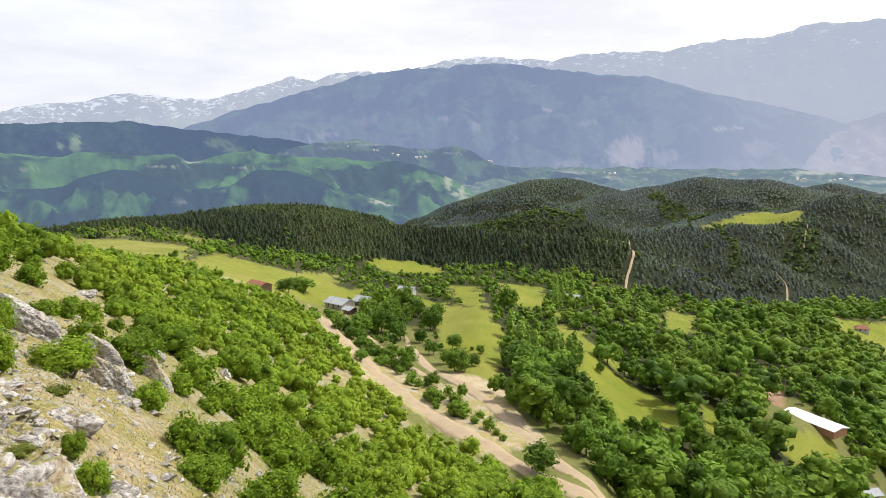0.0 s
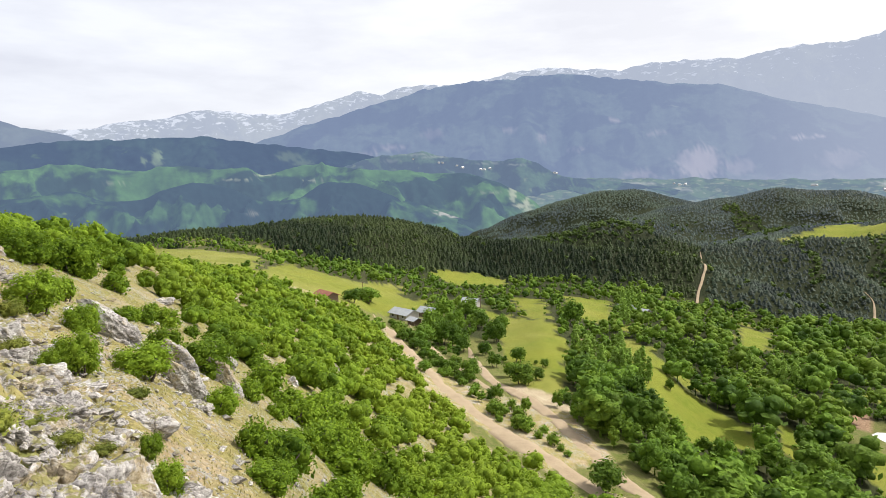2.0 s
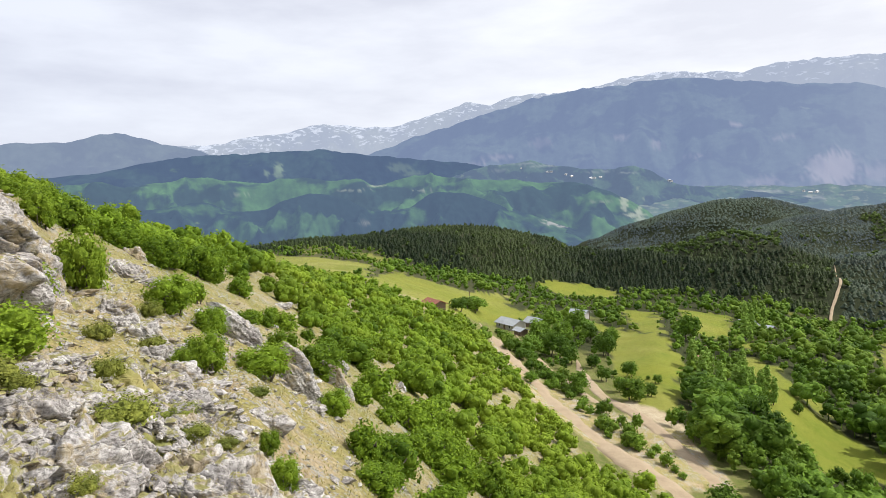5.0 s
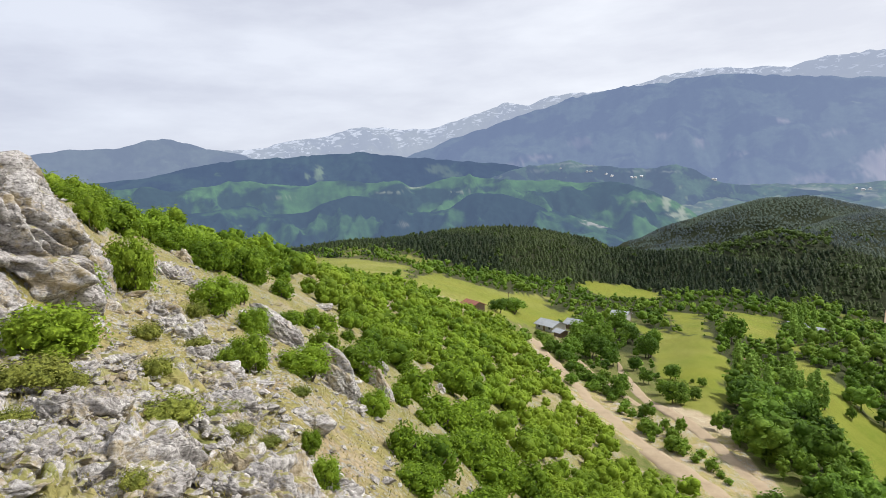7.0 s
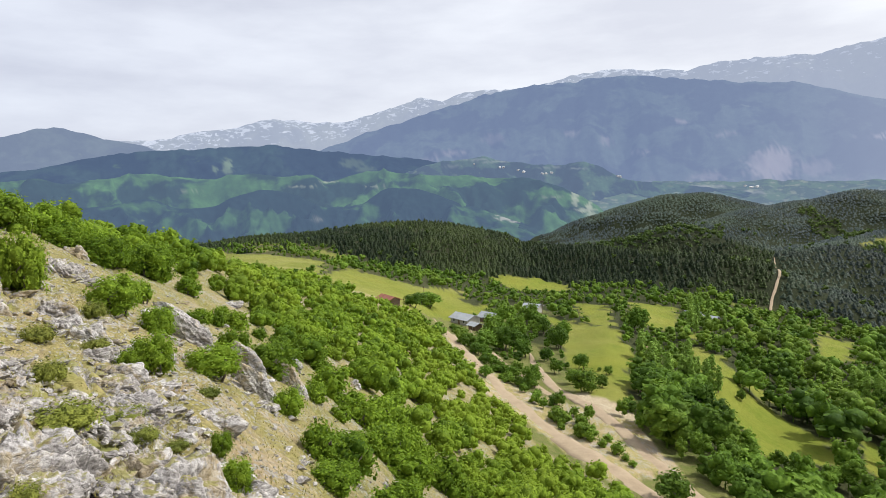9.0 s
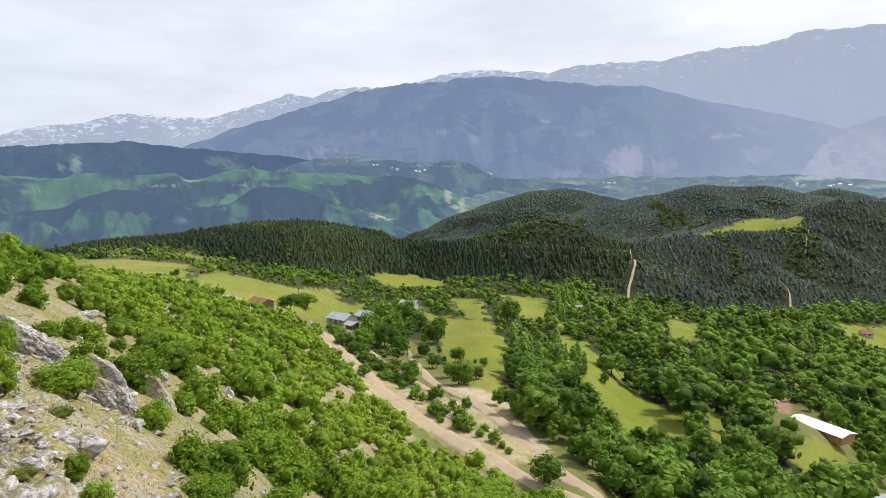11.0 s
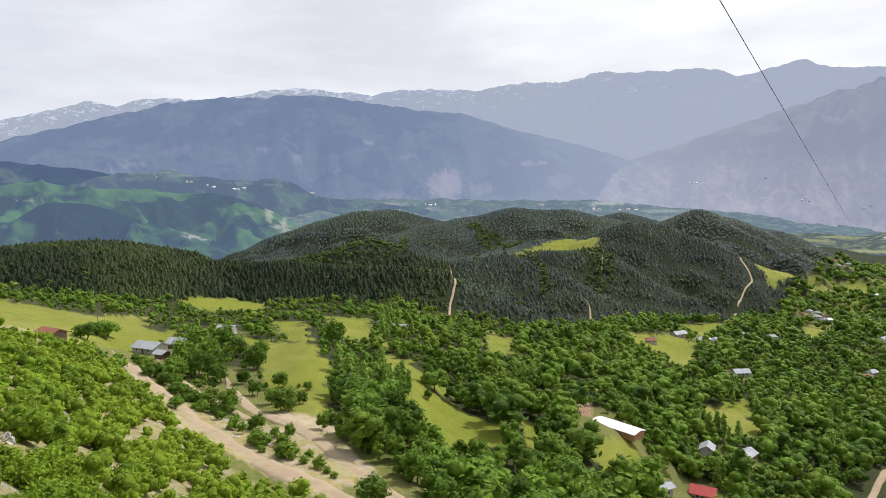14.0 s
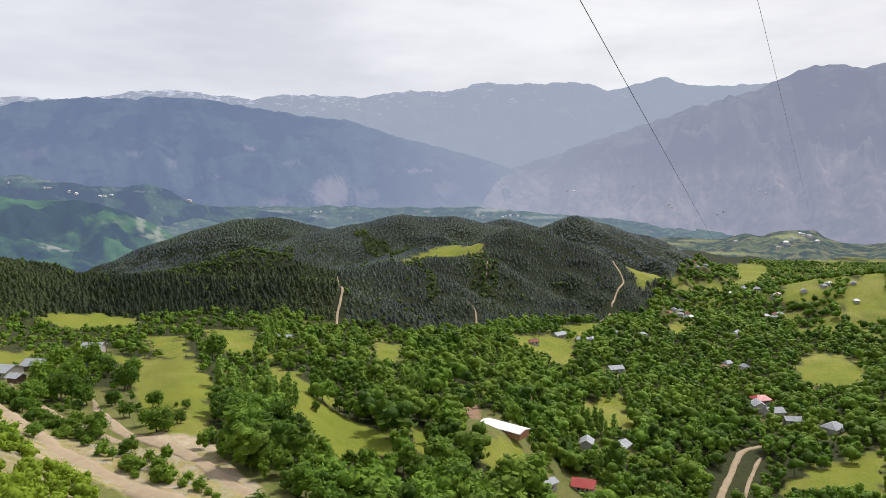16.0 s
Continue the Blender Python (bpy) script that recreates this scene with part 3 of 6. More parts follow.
def in_fields(x, y):
    w = np.zeros(np.shape(x), bool)
    k = np.clip(np.hypot(x, y) / 300, 0.3, 2.0)
    x, y = x + k * (3.2 * wave(x, y, 17.0, 4.4) + 1.8 * wave(x, y, 6.0, 1.9)), y + k * (3.2 * wave(x, y, 19.0, 8.4) + 1.8 * wave(x, y, 6.5, 3.7))
    for f in FIELDS:
        w |= inside(f, x, y)
    return w


PINE_AZ = [-60, -45, -36, -27, -22, -18, -9, -2, 4.6, 12.5, 16, 20, 24.5, 28.4, 34.6, 38.9, 40.2, 42.8, 44, 60]
PINE_R = [2000, 560, 470, 500, 440, 425, 395, 405, 397, 400, 400, 405, 450, 530, 577, 659, 696, 1000, 1150, 2600]


def pine_edge(a):
    return np.interp(a, PINE_AZ, PINE_R)


def rockiness(x, y):
    """Where bare limestone shows on the slope below the lookout: 0 to 1."""
    r, a = np.hypot(x, y), np.degrees(np.arctan2(x, y))
    zone = np.interp(a, [-75, -60, -36, -26, -20, -14], [1, 1, 0.9, 0.7, 0.3, 0.0]) * np.interp(r, [8, 16, 24, 40, 62, 90], [0.82, 0.78, 0.66, 0.55, 0.4, 0.0])
    u, v = 0.84 * x - 0.54 * y, 0.54 * x + 0.84 * y
    n = 0.5 + 0.5 * wave(u, v * 2.2, 7.0, 4.0) + 0.3 * wave(u * 1.6, v * 3.1, 4.1, 7.0)
    bare = zone * 1.25 - 0.6 + 0.8 * n * zone
    # turf between the crag and the lower ledges, and the gravel chute
    bare = bare - 0.9 * np.exp(-(((x + 19.6) / 2.6) ** 2 + ((y - 16.6) / 2.0) ** 2)) - 0.7 * np.exp(-(((x + 11.6) / 1.9) ** 2 + ((y - 20.5) / 4.5) ** 2))
    return np.clip(bare + 0.5 * np.exp(-(((u + 21.5) / 7.0) ** 2 + ((v - 3.4) / 2.2) ** 2)), 0, 1)


def clearings(x, y):
    """Narrow meadows between the hedges on the lower slopes."""
    r, a = np.hypot(x, y), np.degrees(np.arctan2(x, y))
    u, v = 0.86 * x + 0.5 * y, -0.5 * x + 0.86 * y
    n = wave(u, v * 0.35, 34.0, 2.2) + 0.45 * wave(x, y, 21.0, 6.1)
    return (n > np.interp(r, [120, 160, 420, 600], [0.75, 0.6, 0.62, 0.5]) + np.interp(a, [26, 34], [0, 0.35])) & (a > 6) & (r > 118) & (r < 640) & (r < pine_edge(a))


def valley_open(x, y):
    """Fields on the valley floor, on the far bench and on the hedged slope beside it."""
    r, a = np.hypot(x, y), np.degrees(np.arctan2(x, y))
    u, v = 0.5 * x + 0.86 * y, -0.86 * x + 0.5 * y
    n = wave(x, y, 190.0, 6.0) + 0.6 * wave(x, y, 80.0, 9.0) > np.interp(r, [700, 950], [0.85, 0.0])
    n |= (a > 50.3) & (r > 600) & (r < 900) & (wave(u, v * 0.45, 55.0, 3.0) + 0.5 * wave(x, y, 30.0, 1.0) > -0.3)
    return n & (a > 36) & (r > 560) & (r < pine_edge(a))


def bushland(x, y):
    """True on the slope above the earth road."""
    edge = np.interp(y, [0, 60, 78, 95, 115, 135, 152, 165, 190, 215], [26, 20, 5, -9, -22, -31, -40, -48, -60, -75])
    return (x < edge) & (np.hypot(x, y) < 205)


# ---- ground: one sheet out to the valley ----
az = np.concatenate([np.arange(-180, -70, 5.0), np.arange(-70, -64, 1.0), np.arange(-64, -14, 0.22), np.arange(-14, 64.01, 0.4), np.arange(65, 70, 1.0), np.arange(70, 180.1, 5.0)])
rr = np.concatenate([np.exp(np.arange(math.log(5.0), math.log(9.0), 0.03)), np.exp(np.arange(math.log(9.0), math.log(45.0), 0.0085)), np.exp(np.arange(math.log(45.0), math.log(70.0), 0.0125)), np.exp(np.arange(math.log(70.0), math.log(5200.0), 0.02))])
rr = np.concatenate([[0.001, 1.2, 3.0], rr])
A, Rr = np.meshgrid(np.radians(az), rr, indexing="ij")
X, Y = Rr * np.sin(A), Rr * np.cos(A)
Zg = ground_z(X, Y)
rocky = rockiness(X, Y)
for i, j in zip(*np.nonzero((rocky > 0.02) & (Rr < 75))):
    # ledges: tilted blocks along the dip, cleft by joints
    gx, gy = X[i, j], Y[i, j]
    p = Vector((0.84 * gx - 0.54 * gy, 1.7 * (0.54 * gx + 0.84 * gy), 0.0))
    p = p + 0.5 * noise.noise_vector(p * 0.7)
    lift = 0.0
    for size_, tall_ in ((0.6, 0.4), (1.7, 0.22)):
        dist_, near_ = noise.voronoi(p * size_)
        n0 = near_[0]
        lean_ = p * size_ - n0
        lift += tall_ * (0.5 * noise.noise(n0 * 5.3) + 0.9 * lean_.y * (0.4 + noise.noise(n0 * 3.7)) - 0.55 * (1 - min(1.0, 3.5 * (dist_[1] - dist_[0]))))
    Zg[i, j] += min(1.0, rocky[i, j] * 1.6) * (lift + 0.14 * noise.turbulence(p * 2.6, 4, True) - 0.05)
Zg[Rr < 4] = -1.7
me = fast_mesh("ground", np.stack([X, Y, Zg], -1).reshape(-1, 3), grid_faces(len(az), len(rr))[:, ::-1], GROUND, True)
xf, yf = X.ravel(), Y.ravel()
rf, af = np.hypot(xf, yf), np.degrees(np.arctan2(xf, yf))
in_f = np.maximum(in_fields(xf, yf), 0.85 * clearings(xf, yf))
far_open = valley_open(xf, yf).astype(float)
left_open = ((rf > 230) & (rf < pine_edge(af)) & (af < -20) & (wave(xf, yf, 60.0, 2.5) > 0.3)).astype(float)
attribute(me, "field", np.clip(in_f + 0.8 * far_open + 0.8 * left_open, 0, 1))
attribute(me, "rock", rocky.ravel())
dry = inside(DRY, xf, yf).astype(float)
slope_dry = np.clip(np.interp(af, [-75, -30, -16, -10], [1, 0.9, 0.35, 0.0]) * np.interp(rf, [5, 30, 60, 120], [1, 0.9, 0.6, 0.1]), 0, 1)
slope_dry = np.maximum(slope_dry, 0.65 * bushland(xf, yf))
attribute(me, "dry", np.clip(np.maximum(dry, slope_dry), 0, 1))
verge = np.clip((np.minimum(line_distance(EARTH_ROAD, xf, yf), line_distance(LOWER_TRACK, xf, yf)) - 5) / 12, 0, 1)
by_house = np.ones(len(xf))
for hx, hy, hr in YARDS:
    near_ = (np.abs(xf - hx) < 25) & (np.abs(yf - hy) < 25)
    by_house[near_] = np.minimum(by_house[near_], np.clip((np.hypot(xf[near_] - hx, yf[near_] - hy) - hr - 3) / 8, 0.1, 1))
soil = np.zeros(len(xf))
for s in SOILS:
    soil = np.maximum(soil, inside(s, xf, yf))
attribute(me, "soil", soil)
attribute(me, "sand", inside(SAND, xf + 1.2 * wave(xf, yf, 7.0, 2.0), yf + 1.2 * wave(xf, yf, 6.0, 4.0)).astype(float))
# dark floor where trees stand: litter and painted tree shade, less by tracks and houses
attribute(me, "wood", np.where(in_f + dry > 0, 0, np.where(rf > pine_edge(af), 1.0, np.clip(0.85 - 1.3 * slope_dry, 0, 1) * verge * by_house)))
tagged(new("ground", me), "grassy limestone hillside falling to fields and a valley", "ground", kind="structure")


def ribbon(name, line, width, mat, label, lift=0.16, dip=0.6):
    """A track laid over the ground along a line."""
    d = np.concatenate([[0], np.cumsum(np.hypot(*np.diff(line, axis=0).T))])
    s = np.arange(0, d[-1], 1.5)
    px, py = smooth_line(d, line[:, 0], s), smooth_line(d, line[:, 1], s)
    tx, ty = np.gradient(px), np.gradient(py)
    n = np.hypot(tx, ty)
    nx, ny = ty / n, -tx / n
    across = np.array([-0.62, -0.5, -0.25, 0, 0.25, 0.5, 0.62])
    edge = 1 + 0.14 * wave(px, py, 13.0, 1.3) + 0.12 * wave(px, py, 4.0, 2.3)
    edge = edge * np.clip(0.08 + s / 26, 0, 1)
    u = across[None, :] * width * edge[:, None]
    vx, vy = px[:, None] + nx[:, None] * u, py[:, None] + ny[:, None] * u
    vz = ground_z(px, py)[:, None] * 0.6 + ground_z(vx, vy) * 0.4 + lift + np.array([-dip, 0.0, -0.06, 0.04, -0.06, 0.0, -dip])
    me = fast_mesh(name, np.stack([vx, vy, vz], -1).reshape(-1, 3), grid_faces(len(px), len(across))[:, ::-1], mat, True)
    return tagged(new(name, me), label, "road", kind="structure")


ribbon("earth_road", EARTH_ROAD, 3.6, ROAD, "freshly cut sandy earth road across the slope")
ribbon("lower_track", LOWER_TRACK, 2.6, ROAD, "pale rutted earth track below the road")
ribbon("yard_track", YARD_TRACK, 1.6, ROAD, "narrow dirt track leading to the farm yard")
ribbon("forest_cut", CUT_NEAR, 1.3, ROAD, "pale dirt track up through the spruce forest", 0.9, 0.5)
ribbon("forest_cut", CUT_FAR, 1.4, ROAD, "pale dirt track at the forest edge", 0.9, 0.5)
ribbon("forest_cut", CUT_SPUR, 1.0, ROAD, "thin pale track between wooded spurs", 0.9, 0.5)
ribbon("forest_cut", CUT_HILL, 1.5, ROAD, "pale dirt track winding along the wooded hill", 0.9, 0.5)
ribbon("valley_road", VALLEY_ROAD, 2.1, ROAD, "pale gravel road to the village", 0.6, 1.0)
ribbon("valley_track", VALLEY_TRACK, 1.3, ROAD, "pale dirt track beside the village road", 0.55, 1.0)


# ---- distant mountains ----
def mountain(name, label, mat, dist, foot, foot_z, skyline, seed, spur=0.16, rough=0.02, rows=44, step=0.22, spurs=7.0, scars=(), low_below=-999.0, snow=(), away=((-90, 0.0), (90, 0.0))):
    """A range: skyline gives (azimuth, height above the eye); its face comes down to a nearer foot in spurs."""
    a = np.arange(skyline[0][0], skyline[-1][0] + 1e-6, step)
    crest = smooth_line(np.array([p[0] for p in skyline], float), np.array([p[1] for p in skyline], float), a)
    s = np.linspace(-0.12, 1, rows)
    verts = np.zeros((len(a), rows, 3))
    for i, (ai, c) in enumerate(zip(a, crest)):
        c = c + rough * abs(c - foot_z) * noise.fractal(Vector((ai * 0.9, seed, 0.3)), 1.0, 2.0, 5)
        for j, sj in enumerate(s):
            k = max(sj, 0)
            n = noise.ridged_multi_fractal(Vector((ai / spurs, k * 1.1 + 0.12 * noise.noise(Vector((ai * 0.3, k * 3, seed))), seed)), 0.95, 2.1, 6, 1.0, 2.0)
            prof = (1 - k) ** 1.15 if sj >= 0 else 1 + sj * 1.2
            h = (c - foot_z) * prof + (c - foot_z) * spur * (n - 1.1) * math.sin(math.pi * min(k, 1)) ** 0.8
            r = foot + (dist - foot) * (1 - sj)
            verts[i, j] = (r * math.sin(radians(ai)), r * math.cos(radians(ai)), foot_z + h)
    v = verts.reshape(-1, 3)
    me = fast_mesh(name, v, grid_faces(len(a), rows), mat, True)
    va, ve = np.degrees(np.arctan2(v[:, 0], v[:, 1])), np.degrees(np.arctan2(v[:, 2], np.hypot(v[:, 0], v[:, 1])))
    bare = np.zeros(len(v))
    for ca, ce, wa, we, k in scars:
        d = np.hypot((va - ca) / wa, (ve - ce) / we) + 0.35 * wave(va, ve * 2, 0.8, ca)
        bare = np.maximum(bare, k * np.clip(3.0 - 3.0 * d, 0, 1))
    attribute(me, "scar", bare)
    # how much extra painted haze the range gets at each azimuth
    attribute(me, "away", np.interp(va, [p[0] for p in away], [p[1] for p in away]))
    if snow:
        down = np.tile(np.clip(s, 0, 1), len(a))
        attribute(me, "snowy", np.interp(va, [p[0] for p in snow], [p[1] for p in snow]) * np.clip(1 - down / 0.3, 0, 1))
    attribute(me, "low", np.clip((low_below - v[:, 2]) / 90 + 0.5 + 0.3 * wave(va, ve, 3.0, seed), 0, 1))
    return tagged(new(name, me), label, "mountain", kind="structure")


# last colour and number of each: its painted haze and how much of it
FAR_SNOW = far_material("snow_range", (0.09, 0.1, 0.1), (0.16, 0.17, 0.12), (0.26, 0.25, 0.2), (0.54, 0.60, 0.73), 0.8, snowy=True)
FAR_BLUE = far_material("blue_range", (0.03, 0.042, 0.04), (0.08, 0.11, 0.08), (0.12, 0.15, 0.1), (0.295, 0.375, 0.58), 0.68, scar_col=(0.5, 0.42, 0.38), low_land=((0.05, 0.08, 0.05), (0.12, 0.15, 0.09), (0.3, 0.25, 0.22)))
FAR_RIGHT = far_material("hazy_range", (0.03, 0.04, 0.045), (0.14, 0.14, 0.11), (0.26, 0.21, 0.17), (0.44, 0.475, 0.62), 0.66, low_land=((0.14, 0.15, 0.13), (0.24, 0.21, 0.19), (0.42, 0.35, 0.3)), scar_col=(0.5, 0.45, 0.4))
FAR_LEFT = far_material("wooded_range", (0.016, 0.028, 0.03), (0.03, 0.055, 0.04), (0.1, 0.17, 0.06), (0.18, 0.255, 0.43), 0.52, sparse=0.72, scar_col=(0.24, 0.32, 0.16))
# the lighter patches are meadow and also paint in the sunlit slopes
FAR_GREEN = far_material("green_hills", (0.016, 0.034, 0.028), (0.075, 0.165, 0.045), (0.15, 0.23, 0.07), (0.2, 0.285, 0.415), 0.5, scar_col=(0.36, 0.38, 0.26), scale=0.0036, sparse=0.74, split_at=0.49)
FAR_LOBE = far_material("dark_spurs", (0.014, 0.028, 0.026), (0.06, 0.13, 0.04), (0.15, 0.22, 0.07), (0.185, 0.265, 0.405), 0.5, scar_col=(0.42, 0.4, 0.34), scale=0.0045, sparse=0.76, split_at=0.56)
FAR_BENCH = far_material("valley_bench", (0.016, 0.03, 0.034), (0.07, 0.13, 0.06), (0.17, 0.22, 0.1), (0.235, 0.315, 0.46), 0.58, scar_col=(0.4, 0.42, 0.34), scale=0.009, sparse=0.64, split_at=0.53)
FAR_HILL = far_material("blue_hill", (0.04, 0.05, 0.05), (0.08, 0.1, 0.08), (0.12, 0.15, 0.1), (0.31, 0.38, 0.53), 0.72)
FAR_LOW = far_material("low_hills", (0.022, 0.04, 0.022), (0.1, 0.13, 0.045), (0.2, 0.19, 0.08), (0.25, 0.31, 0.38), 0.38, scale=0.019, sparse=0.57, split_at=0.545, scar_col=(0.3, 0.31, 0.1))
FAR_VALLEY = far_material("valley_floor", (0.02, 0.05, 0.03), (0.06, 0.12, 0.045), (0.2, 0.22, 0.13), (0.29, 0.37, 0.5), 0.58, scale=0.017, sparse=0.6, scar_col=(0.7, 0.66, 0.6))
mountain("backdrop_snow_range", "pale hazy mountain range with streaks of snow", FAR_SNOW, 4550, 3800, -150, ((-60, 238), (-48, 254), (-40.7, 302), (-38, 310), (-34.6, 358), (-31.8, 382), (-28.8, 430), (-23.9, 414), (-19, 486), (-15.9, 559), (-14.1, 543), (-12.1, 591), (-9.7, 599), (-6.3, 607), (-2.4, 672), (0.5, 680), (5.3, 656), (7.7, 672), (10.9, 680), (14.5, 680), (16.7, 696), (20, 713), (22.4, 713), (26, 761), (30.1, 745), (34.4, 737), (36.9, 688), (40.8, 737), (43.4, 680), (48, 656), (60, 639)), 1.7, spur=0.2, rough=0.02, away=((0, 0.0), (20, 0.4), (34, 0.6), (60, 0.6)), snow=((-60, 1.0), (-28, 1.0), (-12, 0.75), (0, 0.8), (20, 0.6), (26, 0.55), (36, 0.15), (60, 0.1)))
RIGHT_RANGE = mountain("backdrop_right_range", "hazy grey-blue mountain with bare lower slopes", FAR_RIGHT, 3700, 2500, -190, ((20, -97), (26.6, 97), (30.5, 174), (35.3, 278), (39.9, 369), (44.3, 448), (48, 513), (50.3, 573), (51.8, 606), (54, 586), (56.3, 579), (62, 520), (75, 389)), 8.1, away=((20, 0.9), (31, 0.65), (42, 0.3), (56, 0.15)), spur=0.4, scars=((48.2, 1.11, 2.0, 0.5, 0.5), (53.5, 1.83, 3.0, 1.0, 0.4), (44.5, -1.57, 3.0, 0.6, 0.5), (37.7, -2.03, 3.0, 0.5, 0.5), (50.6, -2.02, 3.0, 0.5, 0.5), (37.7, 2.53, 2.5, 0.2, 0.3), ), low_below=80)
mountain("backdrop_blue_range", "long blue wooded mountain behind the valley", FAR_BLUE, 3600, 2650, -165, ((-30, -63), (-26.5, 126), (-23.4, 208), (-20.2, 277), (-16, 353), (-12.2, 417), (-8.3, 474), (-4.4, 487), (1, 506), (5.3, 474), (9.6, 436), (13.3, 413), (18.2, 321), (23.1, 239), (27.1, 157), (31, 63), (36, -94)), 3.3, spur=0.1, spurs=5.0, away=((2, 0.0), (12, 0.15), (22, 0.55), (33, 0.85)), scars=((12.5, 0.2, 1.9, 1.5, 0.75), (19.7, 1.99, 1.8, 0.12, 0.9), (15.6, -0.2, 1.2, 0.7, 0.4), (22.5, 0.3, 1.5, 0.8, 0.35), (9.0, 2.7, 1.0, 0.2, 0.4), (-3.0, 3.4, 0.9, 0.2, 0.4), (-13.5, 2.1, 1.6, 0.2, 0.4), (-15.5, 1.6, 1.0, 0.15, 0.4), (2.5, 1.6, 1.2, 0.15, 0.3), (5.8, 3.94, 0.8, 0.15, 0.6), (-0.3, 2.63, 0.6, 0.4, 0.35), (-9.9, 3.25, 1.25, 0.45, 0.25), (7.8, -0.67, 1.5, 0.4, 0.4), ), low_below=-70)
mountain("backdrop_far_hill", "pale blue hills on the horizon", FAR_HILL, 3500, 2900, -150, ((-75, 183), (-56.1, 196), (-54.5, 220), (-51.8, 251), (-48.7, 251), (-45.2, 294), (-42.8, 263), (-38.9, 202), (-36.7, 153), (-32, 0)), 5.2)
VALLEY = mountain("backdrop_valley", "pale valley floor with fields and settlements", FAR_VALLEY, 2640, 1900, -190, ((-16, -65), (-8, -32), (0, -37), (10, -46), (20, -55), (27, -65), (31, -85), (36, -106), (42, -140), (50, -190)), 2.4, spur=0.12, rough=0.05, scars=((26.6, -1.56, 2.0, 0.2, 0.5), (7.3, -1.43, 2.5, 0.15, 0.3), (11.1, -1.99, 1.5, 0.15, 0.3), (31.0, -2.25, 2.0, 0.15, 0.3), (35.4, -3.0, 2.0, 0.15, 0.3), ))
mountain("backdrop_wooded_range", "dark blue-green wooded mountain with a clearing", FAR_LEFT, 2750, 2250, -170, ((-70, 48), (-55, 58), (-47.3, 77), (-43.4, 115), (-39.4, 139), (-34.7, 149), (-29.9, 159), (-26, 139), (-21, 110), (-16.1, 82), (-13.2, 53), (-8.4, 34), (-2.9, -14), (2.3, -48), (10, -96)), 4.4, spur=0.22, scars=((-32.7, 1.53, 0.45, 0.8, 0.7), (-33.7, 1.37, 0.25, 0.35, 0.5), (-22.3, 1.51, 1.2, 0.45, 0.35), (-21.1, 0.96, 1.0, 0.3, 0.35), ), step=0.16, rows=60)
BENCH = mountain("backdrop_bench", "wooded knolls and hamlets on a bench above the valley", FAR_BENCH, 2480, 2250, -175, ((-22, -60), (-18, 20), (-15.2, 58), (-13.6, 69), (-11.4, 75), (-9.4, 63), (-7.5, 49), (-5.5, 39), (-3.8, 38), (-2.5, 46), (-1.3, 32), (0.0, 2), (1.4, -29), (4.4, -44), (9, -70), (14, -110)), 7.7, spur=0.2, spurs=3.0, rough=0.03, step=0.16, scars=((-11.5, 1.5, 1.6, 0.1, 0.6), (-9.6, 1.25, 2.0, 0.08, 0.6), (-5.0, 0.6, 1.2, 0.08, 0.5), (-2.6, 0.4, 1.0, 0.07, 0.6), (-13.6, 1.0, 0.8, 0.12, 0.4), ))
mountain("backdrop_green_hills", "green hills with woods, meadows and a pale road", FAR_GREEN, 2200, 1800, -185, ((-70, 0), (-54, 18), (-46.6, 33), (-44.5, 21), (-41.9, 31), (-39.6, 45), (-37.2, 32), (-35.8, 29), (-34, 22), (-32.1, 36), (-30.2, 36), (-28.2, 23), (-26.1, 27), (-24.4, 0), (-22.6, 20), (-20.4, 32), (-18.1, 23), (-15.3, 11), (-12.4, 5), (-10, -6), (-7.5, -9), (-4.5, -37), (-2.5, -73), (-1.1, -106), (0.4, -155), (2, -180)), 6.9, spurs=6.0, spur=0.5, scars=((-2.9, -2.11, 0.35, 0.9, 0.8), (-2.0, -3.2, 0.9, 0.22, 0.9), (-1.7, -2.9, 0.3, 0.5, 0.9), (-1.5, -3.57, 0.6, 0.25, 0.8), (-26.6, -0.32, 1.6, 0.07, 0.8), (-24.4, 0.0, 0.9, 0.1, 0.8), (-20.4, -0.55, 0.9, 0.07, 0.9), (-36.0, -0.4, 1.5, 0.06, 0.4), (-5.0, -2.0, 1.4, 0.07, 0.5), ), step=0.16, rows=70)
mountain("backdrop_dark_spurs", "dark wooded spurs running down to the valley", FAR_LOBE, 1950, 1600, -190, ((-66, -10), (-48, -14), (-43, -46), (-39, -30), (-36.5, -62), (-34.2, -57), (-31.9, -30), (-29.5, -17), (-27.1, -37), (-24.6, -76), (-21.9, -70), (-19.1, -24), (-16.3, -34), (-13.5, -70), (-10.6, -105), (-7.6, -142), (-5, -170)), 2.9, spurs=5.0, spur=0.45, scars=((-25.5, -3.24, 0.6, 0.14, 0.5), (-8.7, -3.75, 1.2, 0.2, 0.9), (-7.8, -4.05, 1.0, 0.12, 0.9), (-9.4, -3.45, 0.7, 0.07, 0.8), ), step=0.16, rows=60)
